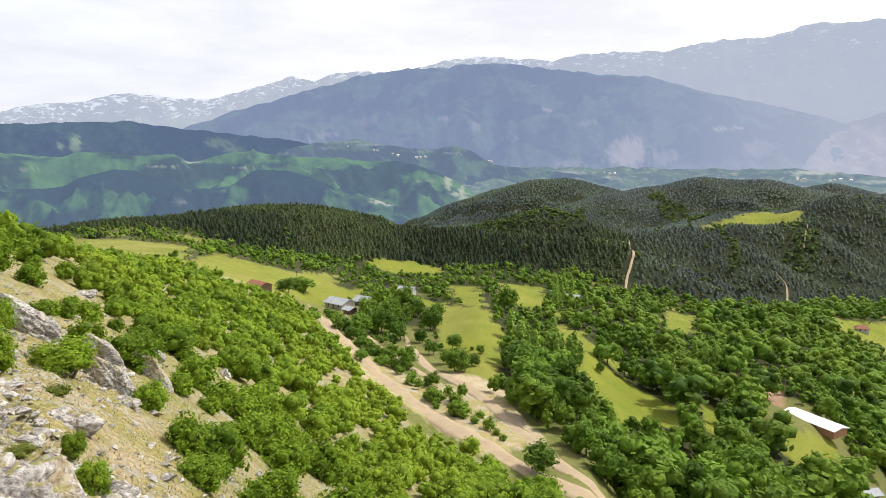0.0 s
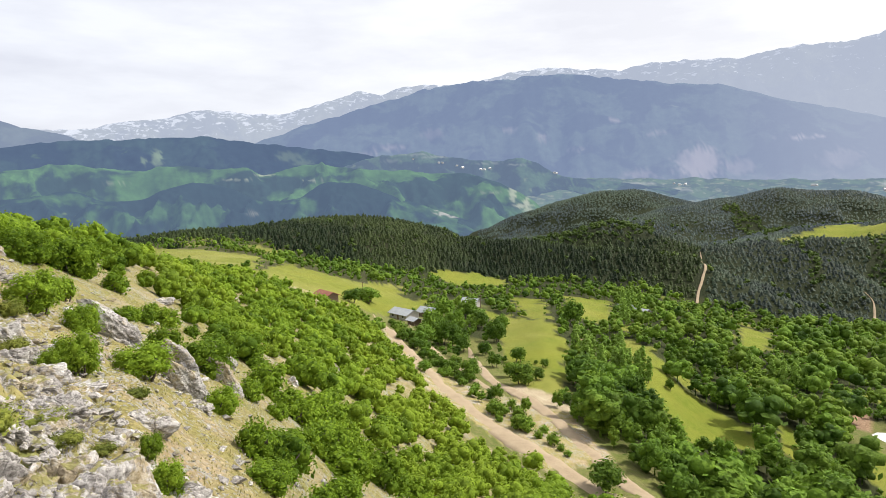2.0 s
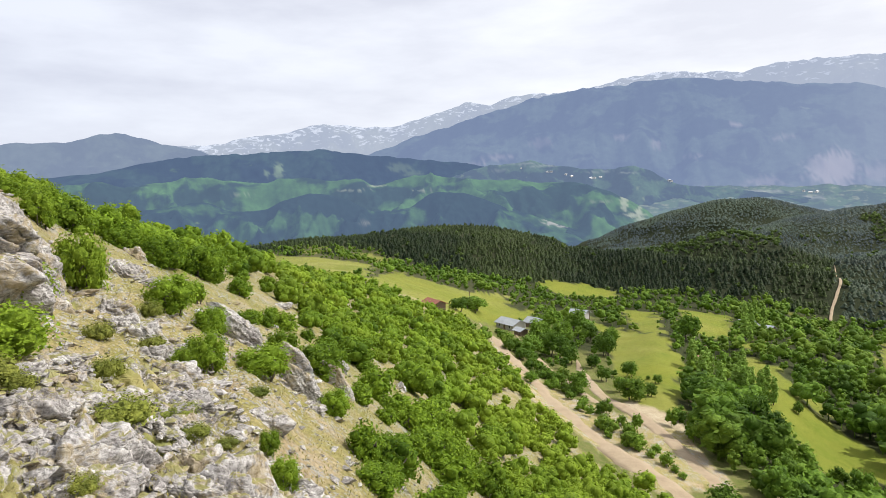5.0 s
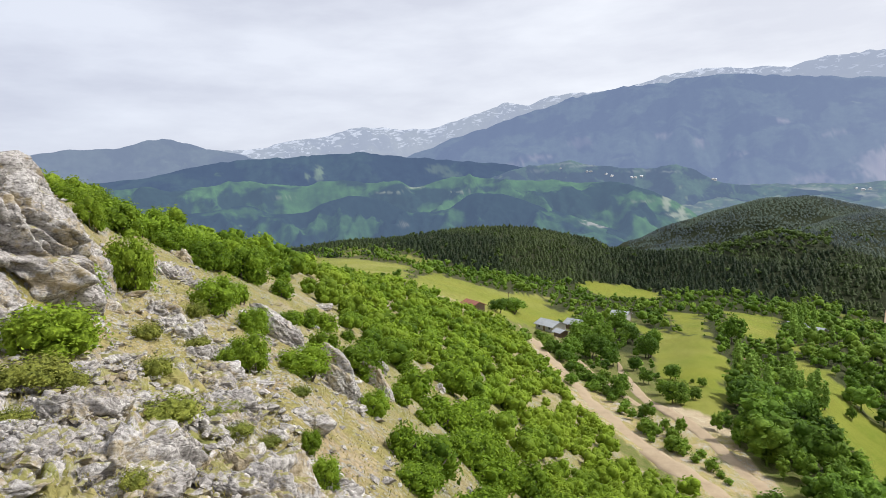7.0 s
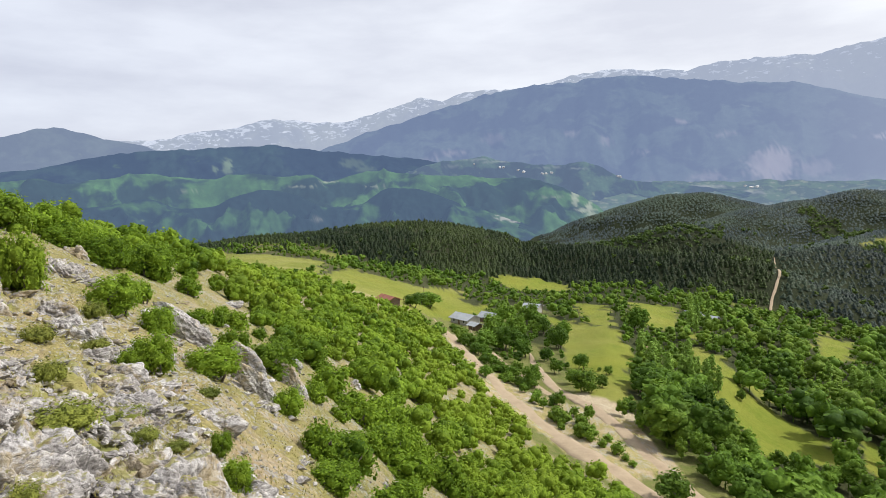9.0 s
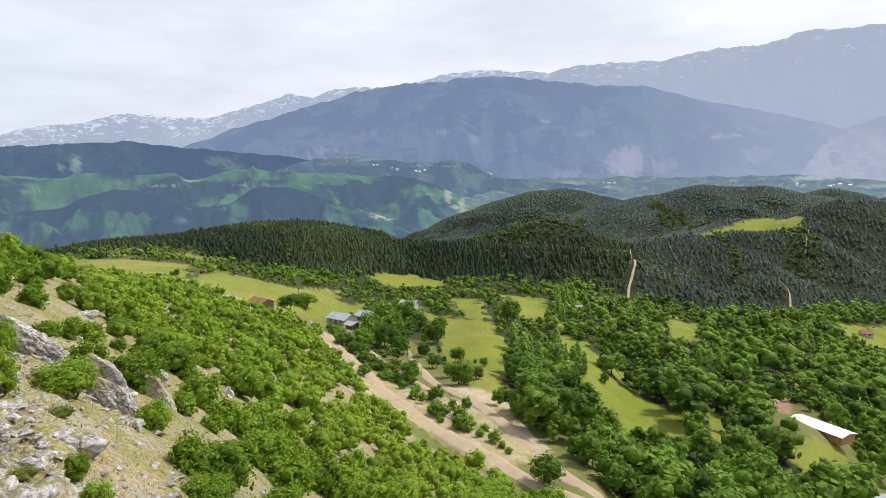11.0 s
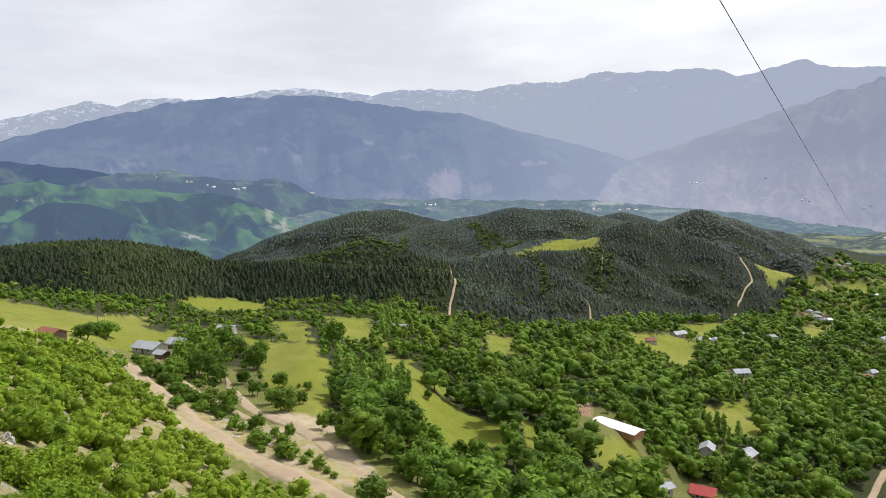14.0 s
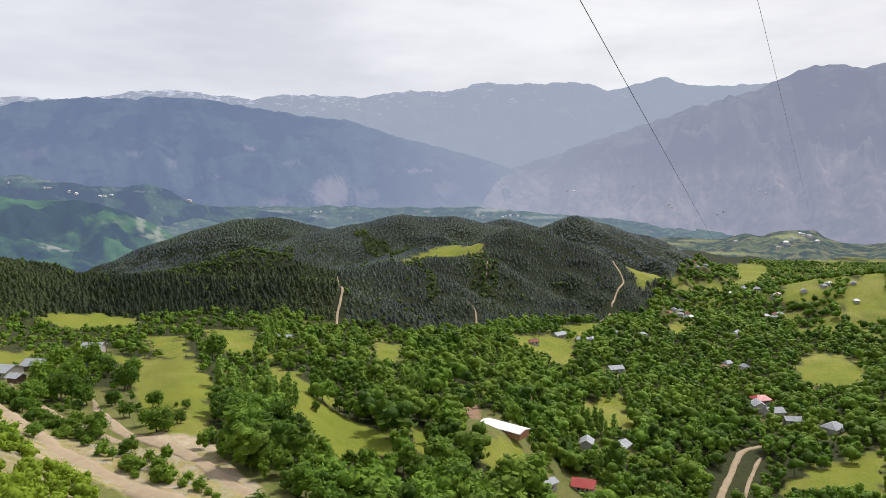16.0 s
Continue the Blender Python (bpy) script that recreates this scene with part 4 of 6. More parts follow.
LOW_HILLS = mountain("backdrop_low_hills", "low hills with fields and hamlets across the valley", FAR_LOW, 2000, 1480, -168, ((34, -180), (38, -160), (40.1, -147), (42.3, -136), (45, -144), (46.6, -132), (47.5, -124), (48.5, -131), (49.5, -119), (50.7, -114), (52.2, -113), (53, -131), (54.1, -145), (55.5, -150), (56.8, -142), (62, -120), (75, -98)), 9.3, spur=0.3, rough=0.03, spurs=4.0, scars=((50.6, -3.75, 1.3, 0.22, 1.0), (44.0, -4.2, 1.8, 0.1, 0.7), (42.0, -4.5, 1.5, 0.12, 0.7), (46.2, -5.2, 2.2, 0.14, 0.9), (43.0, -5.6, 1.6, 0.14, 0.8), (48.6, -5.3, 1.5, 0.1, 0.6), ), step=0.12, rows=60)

# ---- buildings ----
def box(bm, x0, x1, y0, y1, z0, z1):
    v = [bm.verts.new(p) for p in ((x0, y0, z0), (x1, y0, z0), (x1, y1, z0), (x0, y1, z0), (x0, y0, z1), (x1, y0, z1), (x1, y1, z1), (x0, y1, z1))]
    for f in ((3, 2, 1, 0), (4, 5, 6, 7), (0, 1, 5, 4), (1, 2, 6, 5), (2, 3, 7, 6), (3, 0, 4, 7)):
        bm.faces.new([v[i] for i in f])


def box_bm(*b):
    bm = bmesh.new()
    box(bm, *b)
    return bm


def gable_roof(l, w, h, over, thick, hip=0.0):
    """A pitched roof slab along x, with a ridge and, if hip is given, sloping ends."""
    bm = bmesh.new()
    rings = []
    for dz in (0, -thick):
        x, y = l / 2 + over, w / 2 + over
        rings.append([bm.verts.new(p) for p in ((-x, -y, dz), (x, -y, dz), (x, y, dz), (-x, y, dz), (-x + hip, 0, h + dz), (x - hip, 0, h + dz))])
    for r, flip in ((rings[0], False), (rings[1], True)):
        for f in ((0, 1, 5, 4), (2, 3, 4, 5), (1, 2, 5), (3, 0, 4)):
            if len(f) == 3 and hip == 0:
                continue
            vs = [r[i] for i in f]
            bm.faces.new(vs[::-1] if flip else vs)
    loop = (0, 1, 2, 3) if hip else (0, 1, 5, 2, 3, 4)
    for i, j in zip(loop, loop[1:] + loop[:1]):
        bm.faces.new((rings[0][i], rings[1][i], rings[1][j], rings[0][j]))
    return bm


def house(label, x, y, turn, l, w, h, roof_h, wall_mat, roof_mat, hip=0.0, windows=3, over=0.6, base=1.2, ribs=True, up=0.0, door_h=2.0, stand=None):
    """A farm building: walls with gables, a ribbed sheet roof, a door and windows."""
    z = float(ground_z(x, y)) + up if stand is None else stand
    ob = tagged(new("house"), label, "house", "village houses")
    ob.matrix_basis = pose(x, y, z, 0, 0, turn)
    bm = box_bm(-l / 2, l / 2, -w / 2, w / 2, -base - up, h)
    if not hip:
        for sx in (-1, 1):
            a = [bm.verts.new((sx * l / 2, yy, zz)) for yy, zz in ((-w / 2, h), (w / 2, h), (0, h + roof_h))]
            b = [bm.verts.new((sx * (l / 2 - 0.25), yy, zz)) for yy, zz in ((-w / 2, h), (w / 2, h), (0, h + roof_h))]
            bm.faces.new(a if sx > 0 else a[::-1])
            bm.faces.new(b[::-1] if sx > 0 else b)
    part("wall", bm, wall_mat, ob)
    k = (w / 2 + over) / (w / 2)
    roof = part("roof", gable_roof(l, w, roof_h * k, over, 0.12, hip), roof_mat, ob)
    roof.matrix_basis = pose(0, 0, h - roof_h * (k - 1) + 0.12)
    if ribs:
        n = max(3, int(l / 1.6))
        slope = math.atan2(roof_h * k, w / 2 + over)
        run = math.hypot(roof_h * k, w / 2 + over)
        rib = bpy.data.meshes.new("roof_rib")
        rb = box_bm(-0.04, 0.04, 0.02, run - 0.02, 0.0, 0.06)
        rb.to_mesh(rib)
        rb.free()
        rib.materials.append(roof_mat)
        if not hip:
            for i in range(n + 1):
                xx = -l / 2 - over + 0.05 + i * (l + 2 * over - 0.1) / n
                for s in (-1, 1):
                    piece("roof_rib", rib, roof, Matrix.Translation((xx, s * (w / 2 + over), 0.0)) @ Matrix.Rotation(math.pi if s > 0 else 0, 4, "Z") @ Matrix.Rotation(slope, 4, "X"))
    sill = min(h * 0.45, h - 1.3)
    for s in (-1, 1):
        for i in range(windows):
            xx = -l / 2 + (i + 0.7) * l / (windows + 0.4)
            fr = bmesh.new()
            y0, y1 = sorted((s * (w / 2 - 0.05), s * (w / 2 + 0.06)))
            for bx in ((xx - 0.5, xx + 0.5, sill, sill + 0.09), (xx - 0.5, xx + 0.5, sill + 1.1, sill + 1.19),
                       (xx - 0.5, xx - 0.41, sill + 0.09, sill + 1.1), (xx + 0.41, xx + 0.5, sill + 0.09, sill + 1.1)):
                box(fr, bx[0], bx[1], y0, y1, bx[2], bx[3])
            win = part("window", fr, FRAME, ob, "white-framed window")
            part("pane", box_bm(xx - 0.41, xx + 0.41, y0 + 0.02, y1 - 0.03, sill + 0.09, sill + 1.1), GLASS, win)
    door = part("door", box_bm(-0.5, 0.5, -w / 2 - 0.07, -w / 2 + 0.05, -0.1, min(door_h, h - 0.1)), TIMBER, ob, "brown timber door")
    part("door_handle", box_bm(0.34, 0.42, -w / 2 - 0.13, -w / 2 - 0.07, 0.85, 0.9), ROOF_GREY, door)
    return ob


ROOF_GREY = plain("zinc_sheet", (0.27, 0.29, 0.315), (0.43, 0.45, 0.47), 0.6, 0.75, 0.15, 0.0)
ROOF_WHITE = plain("white_sheet", (0.78, 0.78, 0.78), (0.86, 0.86, 0.86), 0.3, 0.5, 0.1)
ROOF_RED = plain("red_sheet", (0.42, 0.04, 0.035), (0.5, 0.07, 0.055), 0.5, 0.5, 0.1)
ROOF_RUST = plain("rusty_sheet", (0.24, 0.08, 0.05), (0.32, 0.13, 0.09), 0.6, 0.8, 0.2)
WALL_WHITE = plain("lime_wash", (0.36, 0.34, 0.31), (0.52, 0.5, 0.47), 0.8, 0.9, 0.3)
WALL_PALE = plain("pale_plaster", (0.6, 0.58, 0.55), (0.74, 0.72, 0.69), 0.8, 0.9, 0.2)
TIMBER = plain("old_timber", (0.12, 0.08, 0.055), (0.24, 0.17, 0.12), 1.5, 0.85, 0.4)
BRICK_WALL = plain("clay_block", (0.36, 0.17, 0.09), (0.46, 0.24, 0.13), 1.2, 0.9, 0.3)
FRAME = plain("painted_frame", (0.6, 0.6, 0.58), (0.75, 0.75, 0.73), 2.0, 0.6, 0.1)
GLASS = plain("dark_pane", (0.02, 0.025, 0.03), (0.05, 0.055, 0.06), 2.0, 0.1, 0.02)
STEEL = plain("steel_rope", (0.05, 0.05, 0.055), (0.1, 0.1, 0.1), 3.0, 0.5, 0.1, 0.6)
house("weathered farmhouse with a pale sheet-metal roof", -50, 220, -36, 9, 6, 2.5, 1.3, WALL_WHITE, ROOF_GREY, windows=3)
house("small barn with a grey sheet-metal roof", -43.5, 232.5, -28, 6.5, 5, 2.3, 1.3, TIMBER, ROOF_GREY, windows=1)
house("whitewashed house with a grey roof by a meadow", -33, 279, -20, 7, 5.2, 2.5, 1.2, WALL_WHITE, ROOF_GREY, windows=2)
house("low shed with a rusty red roof", -65, 182, -42, 7, 4, 2.0, 0.9, TIMBER, ROOF_RUST, windows=1)
house("tiny timber hut with a pale roof", -43.5, 206, -40, 3.4, 3, 2.0, 0.6, TIMBER, ROOF_GREY, windows=1)
house("long brick barn with a bright white roof", 88, 168.5, -62, 14.5, 5.2, 1.8, 0.5, BRICK_WALL, ROOF_WHITE, windows=0, over=0.4, up=-0.9)
house("house with a bright red sheet roof among trees", 111, 160, -42, 6.2, 5.0, 2.6, 1.4, WALL_WHITE, ROOF_RED, windows=2)
house("pale house with a hipped grey roof", 229, 300, -10, 8, 5.5, 2.6, 1.4, WALL_WHITE, ROOF_GREY, windows=3)
house("pale farmhouse at the field edge", 256, 402, 15, 10, 6, 2.8, 1.5, WALL_WHITE, ROOF_GREY, windows=3)
house("village house with a faded red roof", 281, 245, -15, 8, 7, 3.0, 1.6, WALL_WHITE, ROOF_RED, hip=2.5, windows=2)
house("village house with a light metal roof", 266, 224, -20, 7.5, 6.5, 3.0, 1.5, WALL_WHITE, ROOF_GREY, windows=2)
house("narrow white village house", 268, 235, 60, 7, 5.5, 3.6, 1.6, WALL_WHITE, ROOF_GREY, windows=1)
house("low white shed in the village", 258, 207, -30, 7, 4.5, 2.6, 1.2, WALL_WHITE, ROOF_GREY, windows=2)
house("village house with a grey hipped roof", 259, 188, 10, 8, 6, 2.8, 1.8, WALL_WHITE, ROOF_GREY, hip=3.0, windows=2)
house("white house half hidden by trees", 135, 193, 50, 5.0, 4.0, 2.6, 1.2, WALL_WHITE, ROOF_GREY, windows=1)
house("barn with a grey sheet roof", 149, 191, 30, 6.5, 4.5, 2.4, 1.2, TIMBER, ROOF_GREY, windows=1)
house("white shed among trees", 93, 151, 15, 3.6, 2.6, 1.6, 0.6, WALL_WHITE, ROOF_GREY, windows=1)
house("pale house in the valley", 429, 401, 20, 8, 6, 3.6, 1.6, WALL_WHITE, ROOF_GREY, windows=2)
house("hamlet house with a grey roof", 34, 286, -20, 5.5, 4.5, 2.2, 1.2, WALL_WHITE, ROOF_GREY, windows=1)
house("hamlet barn with a pale roof", 40, 279, -30, 5.5, 4, 2.0, 1.1, TIMBER, ROOF_GREY, windows=1)



def utility_pole(x, y, h):
    """A wooden pole with a cross-arm and insulators."""
    ob = tagged(new("utility_pole"), "weathered wooden utility pole standing in a field", "pole", "utility poles")
    ob.matrix_basis = pose(x, y, float(ground_z(x, y)), 0, 0, 25)
    bm = bmesh.new()
    bmesh.ops.create_cone(bm, segments=10, cap_ends=True, radius1=0.16, radius2=0.1, depth=h + 0.8, matrix=Matrix.Translation((0, 0, h / 2 - 0.4)))
    part("post", bm, TIMBER, ob)
    part("cross_arm", box_bm(-0.8, 0.8, -0.06, 0.06, h - 0.6, h - 0.46), TIMBER, ob)
    for k in (-0.7, 0.0, 0.7):
        bm = bmesh.new()
        bmesh.ops.create_cone(bm, segments=8, cap_ends=True, radius1=0.06, radius2=0.035, depth=0.16, matrix=Matrix.Translation((k, 0, h - 0.38)))
        part("insulator", bm, FRAME, ob)
    return ob


def cable(label, a, b, sag, radius):
    """A steel rope between two points, hanging a little."""
    cu = bpy.data.curves.new("cable", "CURVE")
    cu.dimensions, cu.bevel_depth, cu.bevel_resolution = "3D", radius, 1
    sp = cu.splines.new("POLY")
    sp.points.add(60)
    a, b = Vector(a), Vector(b)
    for i in range(61):
        u = (i / 60) ** 2
        p = a.lerp(b, u)
        p.z -= sag * 4 * u * (1 - u)
        sp.points[i].co = (*p, 1)
    cu.materials.append(STEEL)
    return tagged(new("cable", cu), label, "cable", "cables")


utility_pole(-68.5, 232, 7.0)
utility_pole(-27, 262, 7.0)
cable("dark steel cable running down to the valley", (30.7, 51.6, 23.4), (903.6, 863.8, -140.2), 0, 0.055)
cable("thin steel cable running down to the valley", (68.8, 65.5, 33.9), (1820.8, 1405.2, -150.7), 0, 0.035)



# ---- limestone outcrops ----
OUTCROPS = []


def rock(x, y, w, h, seed, fin=False, slant=0.0, turn=0.0, sink=0.0):
    """A craggy outcrop: a block cut by flat joint faces, cleft and weathered, standing in the slope; slant leans its top to one side."""
    g = random.Random(seed)
    OUTCROPS.append((x, y, w))
    bm = bmesh.new()
    bmesh.ops.create_icosphere(bm, subdivisions=7 if w > 8 else 6 if w > 2.5 else 5 if w > 1.2 else 4, radius=1.0)
    o = Vector((g.uniform(0, 50), g.uniform(0, 50), g.uniform(0, 50)))
    d = w * (0.55 if fin else g.uniform(0.65, 0.9))
    lump = 0.5 * min(w, d, 1.4 * h)
    planes = [(Vector((g.gauss(0, 1), g.gauss(0, 1), g.gauss(0, 0.8))).normalized(), g.uniform(0.7, 0.95)) for _ in range(17)]
    planes += [(Vector((0, 0, 1)), 0.92), (Vector((0.3 * g.uniform(-1, 1), -1, 0.35)).normalized(), 0.75)]
    for v in bm.verts:
        p = v.co.copy()
        reach = min([1.25] + [k / p.dot(n_) for n_, k in planes if p.dot(n_) > 0.2])
        q = p * reach
        if fin and q.z > 0:
            q.z *= 1.0 - 0.4 * q.x
        q = Vector((q.x * w * 0.5 + slant * h * 0.66 * max(q.z, -0.3), q.y * d * 0.5, q.z * h * 0.66))
        s = q / lump
        s = s + 0.3 * noise.noise_vector(s * 1.3 + o)
        s = Vector((s.x + 0.5 * s.z, s.y, s.z * 0.6))
        c1, n1 = noise.voronoi(s * 1.3 + o)
        c2, n2 = noise.voronoi(s * 3.4 + o)
        c3, n3 = noise.voronoi(s * 8.0 + o)
        k = 0.3 * noise.noise(n1[0] * 4.1) + 0.13 * noise.noise(n2[0] * 6.3) + 0.05 * noise.noise(n3[0] * 7.3)
        k -= 0.2 * (1 - min(1.0, 4.5 * (c1[1] - c1[0]))) + 0.09 * (1 - min(1.0, 4 * (c2[1] - c2[0]))) + 0.03 * (1 - min(1.0, 3 * (c3[1] - c3[0])))
        k += 0.07 * noise.fractal(s * 4.0 + o, 0.8, 2.2, 4)
        v.co = q + Vector((p.x / w, p.y / d, p.z / (1.3 * h))).normalized() * (k * lump * 0.85) + Vector((0, 0, -0.04 * h))
    me = bpy.data.meshes.new("rock")
    bm.to_mesh(me)
    bm.free()
    me.polygons.foreach_set("use_smooth", np.ones(len(me.polygons), bool))
    me.materials.append(ROCK)
    ob = new("rock", me)
    ob.matrix_basis = pose(x, y, float(ground_z(x, y)) + 0.04 * h - (sink or (0 if fin else 0.22 * h)), 0, 0, turn + g.uniform(-12, 12) - math.degrees(math.atan2(x, y)))
    size_word = "massive" if w > 4 else "craggy" if w > 2 else "small"
    return tagged(ob, size_word + " grey limestone outcrop on the grassy slope", "rock", "limestone outcrops")


# the crag above the slope, in two buttresses
rock(-24.4, 15.2, 8.6, 10.4, 11, slant=-0.34, sink=1.6)
rock(-23.5, 17.7, 4.4, 7.0, 45, slant=-0.4, sink=1.6)
rock(-25.6, 19.6, 4.0, 5.2, 61, slant=-0.3, sink=1.4)
rock(-20.9, 13.2, 4.6, 6.4, 12, slant=-0.3, sink=1.3)
rock(-19.7, 13.3, 2.6, 2.6, 51, sink=0.7)
# ledges below it
rock(-13.9, 10.7, 2.6, 1.15, 13, slant=-0.4)
rock(-13.7, 12.5, 1.6, 0.85, 14, slant=-0.4)
rock(-12.9, 8.8, 1.8, 0.7, 34)
rock(-10.6, 9.4, 2.4, 0.8, 28)
# the rib down the slope
rock(-28.4, 28.0, 2.7, 1.5, 22, slant=-0.5)
rock(-27.4, 29.6, 2.4, 1.2, 53, slant=-0.5)
rock(-22.1, 21.5, 1.9, 1.8, 15, slant=-0.4)
rock(-20.6, 20.5, 1.7, 1.2, 54, slant=-0.4)
rock(-19.3, 19.9, 1.9, 1.3, 17, slant=-0.4)
rock(-17.6, 18.7, 1.5, 1.0, 55, slant=-0.4)
rock(-16.2, 17.9, 1.7, 1.2, 18, slant=-0.4)
rock(-13.5, 15.2, 2.3, 1.0, 33, slant=-0.3)
rock(-14.9, 16.3, 1.8, 0.8, 56, slant=-0.3)
rock(-12.2, 17.2, 2.0, 0.7, 25)
# upright fins among the bushes
rock(-20.9, 28.3, 2.3, 3.3, 57, True, -0.35)
rock(-17.0, 27.0, 2.1, 3.7, 20, True, -0.2)
rock(-15.9, 26.4, 1.6, 2.5, 58, True, -0.2)
rock(-18.2, 33.4, 1.9, 3.2, 36, True, -0.3)
rock(-23.8, 43.0, 1.9, 2.3, 21, True, -0.6)
# slabs low on the slope
rock(-9.8, 11.7, 4.2, 2.0, 70, slant=-0.3, sink=0.75)
rock(-11.9, 10.0, 3.8, 1.6, 71, slant=-0.2, sink=0.65)
rock(-12.6, 13.9, 3.2, 1.6, 72, slant=-0.3, sink=0.6)
rock(-14.4, 8.9, 3.0, 1.4, 73, slant=-0.2, sink=0.5)
rock(-9.2, 11.2, 2.6, 1.3, 40, slant=-0.3)
rock(-10.2, 12.2, 2.1, 1.0, 41, slant=-0.3)
rock(-9.0, 14.0, 1.8, 1.1, 24, slant=-0.5)
rock(-8.6, 12.9, 1.5, 0.9, 43, slant=-0.4)
rock(-36.3, 37.0, 1.99, 1.34, 16)
rock(-23.4, 54.7, 1.85, 1.42, 29)
rock(-34.5, 52.4, 2.40, 0.81, 30)
rock(-45.8, 43.9, 4.4, 1.42, 31)
rock(-33.4, 38.0, 1.42, 0.6, 32)
rock(-16.7, 23.1, 1.28, 0.55, 35)
rock(-15.0, 25.1, 1.23, 0.40, 26)


# lesser outcrops, strewn along the slope
_g = random.Random(77)
_seeds = [rock(_x, _y, 1.15, 0.55, 90 + _i) for _i, (_x, _y) in enumerate(((-12.2, 10.2), (-16.2, 12.4), (-17.4, 22.0), (-11.5, 9.9), (-14.2, 13.9), (-18.6, 21.3)))]
for _i in range(95):
    _a, _r = radians(_g.uniform(-61, -19)), 9.5 + 34 * _g.random() ** 1.3
    _x, _y = _r * math.sin(_a), _r * math.cos(_a)
    if float(rockiness(_x, _y)) < 0.25:
        continue
    _o = _g.choice(_seeds)
    _c = copy_thing(_o, pose(_x, _y, float(ground_z(_x, _y)) - 0.02, _g.uniform(-15, 15), _g.uniform(-15, 15), _g.uniform(-40, 20) + 30))
    _k = _g.uniform(0.25, 0.6) * min(1.0, 1.8 / max(_o.dimensions)) * (1 + _r / 40)
    _c.scale = (_k * 1.5, _k, _k * 0.6)
    _c["label"] = "small grey limestone ledge in the grass"

# ---- loose stones and grass on the slope ----
def stones(n, seed):
    g = np.random.default_rng(seed)
    r = 9 + 42 * g.random(n) ** 1.4
    a = np.radians(g.uniform(-62, -16, n))
    x, y = r * np.sin(a), r * np.cos(a)
    keep = g.random(n) < 0.25 + 0.75 * rockiness(x, y)
    x, y = x[keep], y[keep]
    s = 0.035 + 0.3 * g.random(len(x)) ** 5
    base, f = core([(0, 0, 0, 1.0)], 1.0)
    models = []
    for i in range(6):
        b = base * (0.45 + 0.9 * g.random((12, 1))) * np.array([1, 0.75, 0.45])
        models.append((b, f))
    ob = scatter_mesh("loose_stones", models, x, y, ground_z(x, y) + 0.02, s, ROCK, "loose grey limestone rubble on the slope", "stones", smooth=False)
    return ob


def tufts(n, seed):
    g = np.random.default_rng(seed)
    r = 9 + 60 * g.random(n) ** 1.5
    a = np.radians(g.uniform(-63, -10, n))
    x, y = r * np.sin(a), r * np.cos(a)
    keep = g.random(n) > 0.5 * rockiness(x, y)
    x, y = x[keep], y[keep]
    models = []
    for i in range(5):
        vs, fs = [], []
        for j in range(7):
            t, l, w = g.uniform(0, 6.283), g.uniform(0.6, 1.2), 0.09
            c, s_, lean = math.cos(t), math.sin(t), g.uniform(0.15, 0.7)
            k = len(vs)
            vs += [(-s_ * w, c * w, -0.1), (s_ * w, -c * w, -0.1), (c * lean * l, s_ * lean * l, l)]
            fs.append((k, k + 1, k + 2))
        models.append((np.array(vs), np.array(fs)))
    return scatter_mesh("grass_tufts", models, x, y, ground_z(x, y), 0.05 + 0.07 * g.random(len(x)), GRASS, "dry yellow-green grass tufts on the slope", "grass")


GRASS = leaves("grass_blades", (0.28, 0.26, 0.08), (0.46, 0.4, 0.16), 0.35, yellow=(0.44, 0.4, 0.14))

# ---- plants ----
rng = np.random.default_rng(7)


def leaf_cloud(n, lobes, size, squash=1.0, flat=0.36, seed=0):
    """n leaf sprays as quads over a crown of lobes (x, y, z, radius); returns verts and faces."""
    g = np.random.default_rng(seed)
    lobes = np.asarray(lobes, float)
    w = lobes[:, 3] ** 2
    k = g.choice(len(lobes), n, p=w / w.sum())
    d = g.normal(size=(n, 3))
    d /= np.linalg.norm(d, axis=1)[:, None]
    d[:, 2] = np.where(d[:, 2] < -0.55, -d[:, 2], d[:, 2])
    rad = lobes[k, 3] * (0.6 + 0.68 * g.random(n))
    c = lobes[k, :3] + d * rad[:, None] * np.array([1, 1, squash])
    nor = 0.8 * d + g.normal(scale=flat, size=(n, 3)) + np.array([0, 0, 0.3])
    nor /= np.linalg.norm(nor, axis=1)[:, None]
    t = 0.5 * d + np.array([0, 0, 0.35]) + g.normal(scale=0.75, size=(n, 3))
    t -= nor * (t * nor).sum(1)[:, None]
    t /= np.linalg.norm(t, axis=1)[:, None]
    b = np.cross(nor, t)
    s = size * (0.6 + 0.9 * g.random(n))[:, None]
    e = 0.38 + 0.3 * g.random(n)[:, None]
    v = np.stack([c - t * s, c - b * s * e + nor * s * 0.15, c + t * s, c + b * s * e - nor * s * 0.15], 1)
    return v.reshape(-1, 3), np.arange(4 * n).reshape(n, 4)


def crown_lobes(h, w, n, seed, low=0.15, taper=0.6):
    """Lobes of a crown of height h and width w that starts at low * h."""
    g = np.random.default_rng(seed)
    out = []
    for i in range(n):
        f = (i + 0.5) / n
        z = h * (low + (0.92 - low) * f)
        reach = w * 0.5 * (1 - taper * abs(f - 0.35) ** 1.3 * 1.5)
        a = i * 2.4 + g.random() * 0.9
        d = reach * (0.35 + 0.3 * g.random()) * (1 - 0.6 * f)
        out.append((d * math.cos(a), d * math.sin(a), z, max(0.12 * w, reach * (0.42 + 0.2 * g.random()))))
    return out


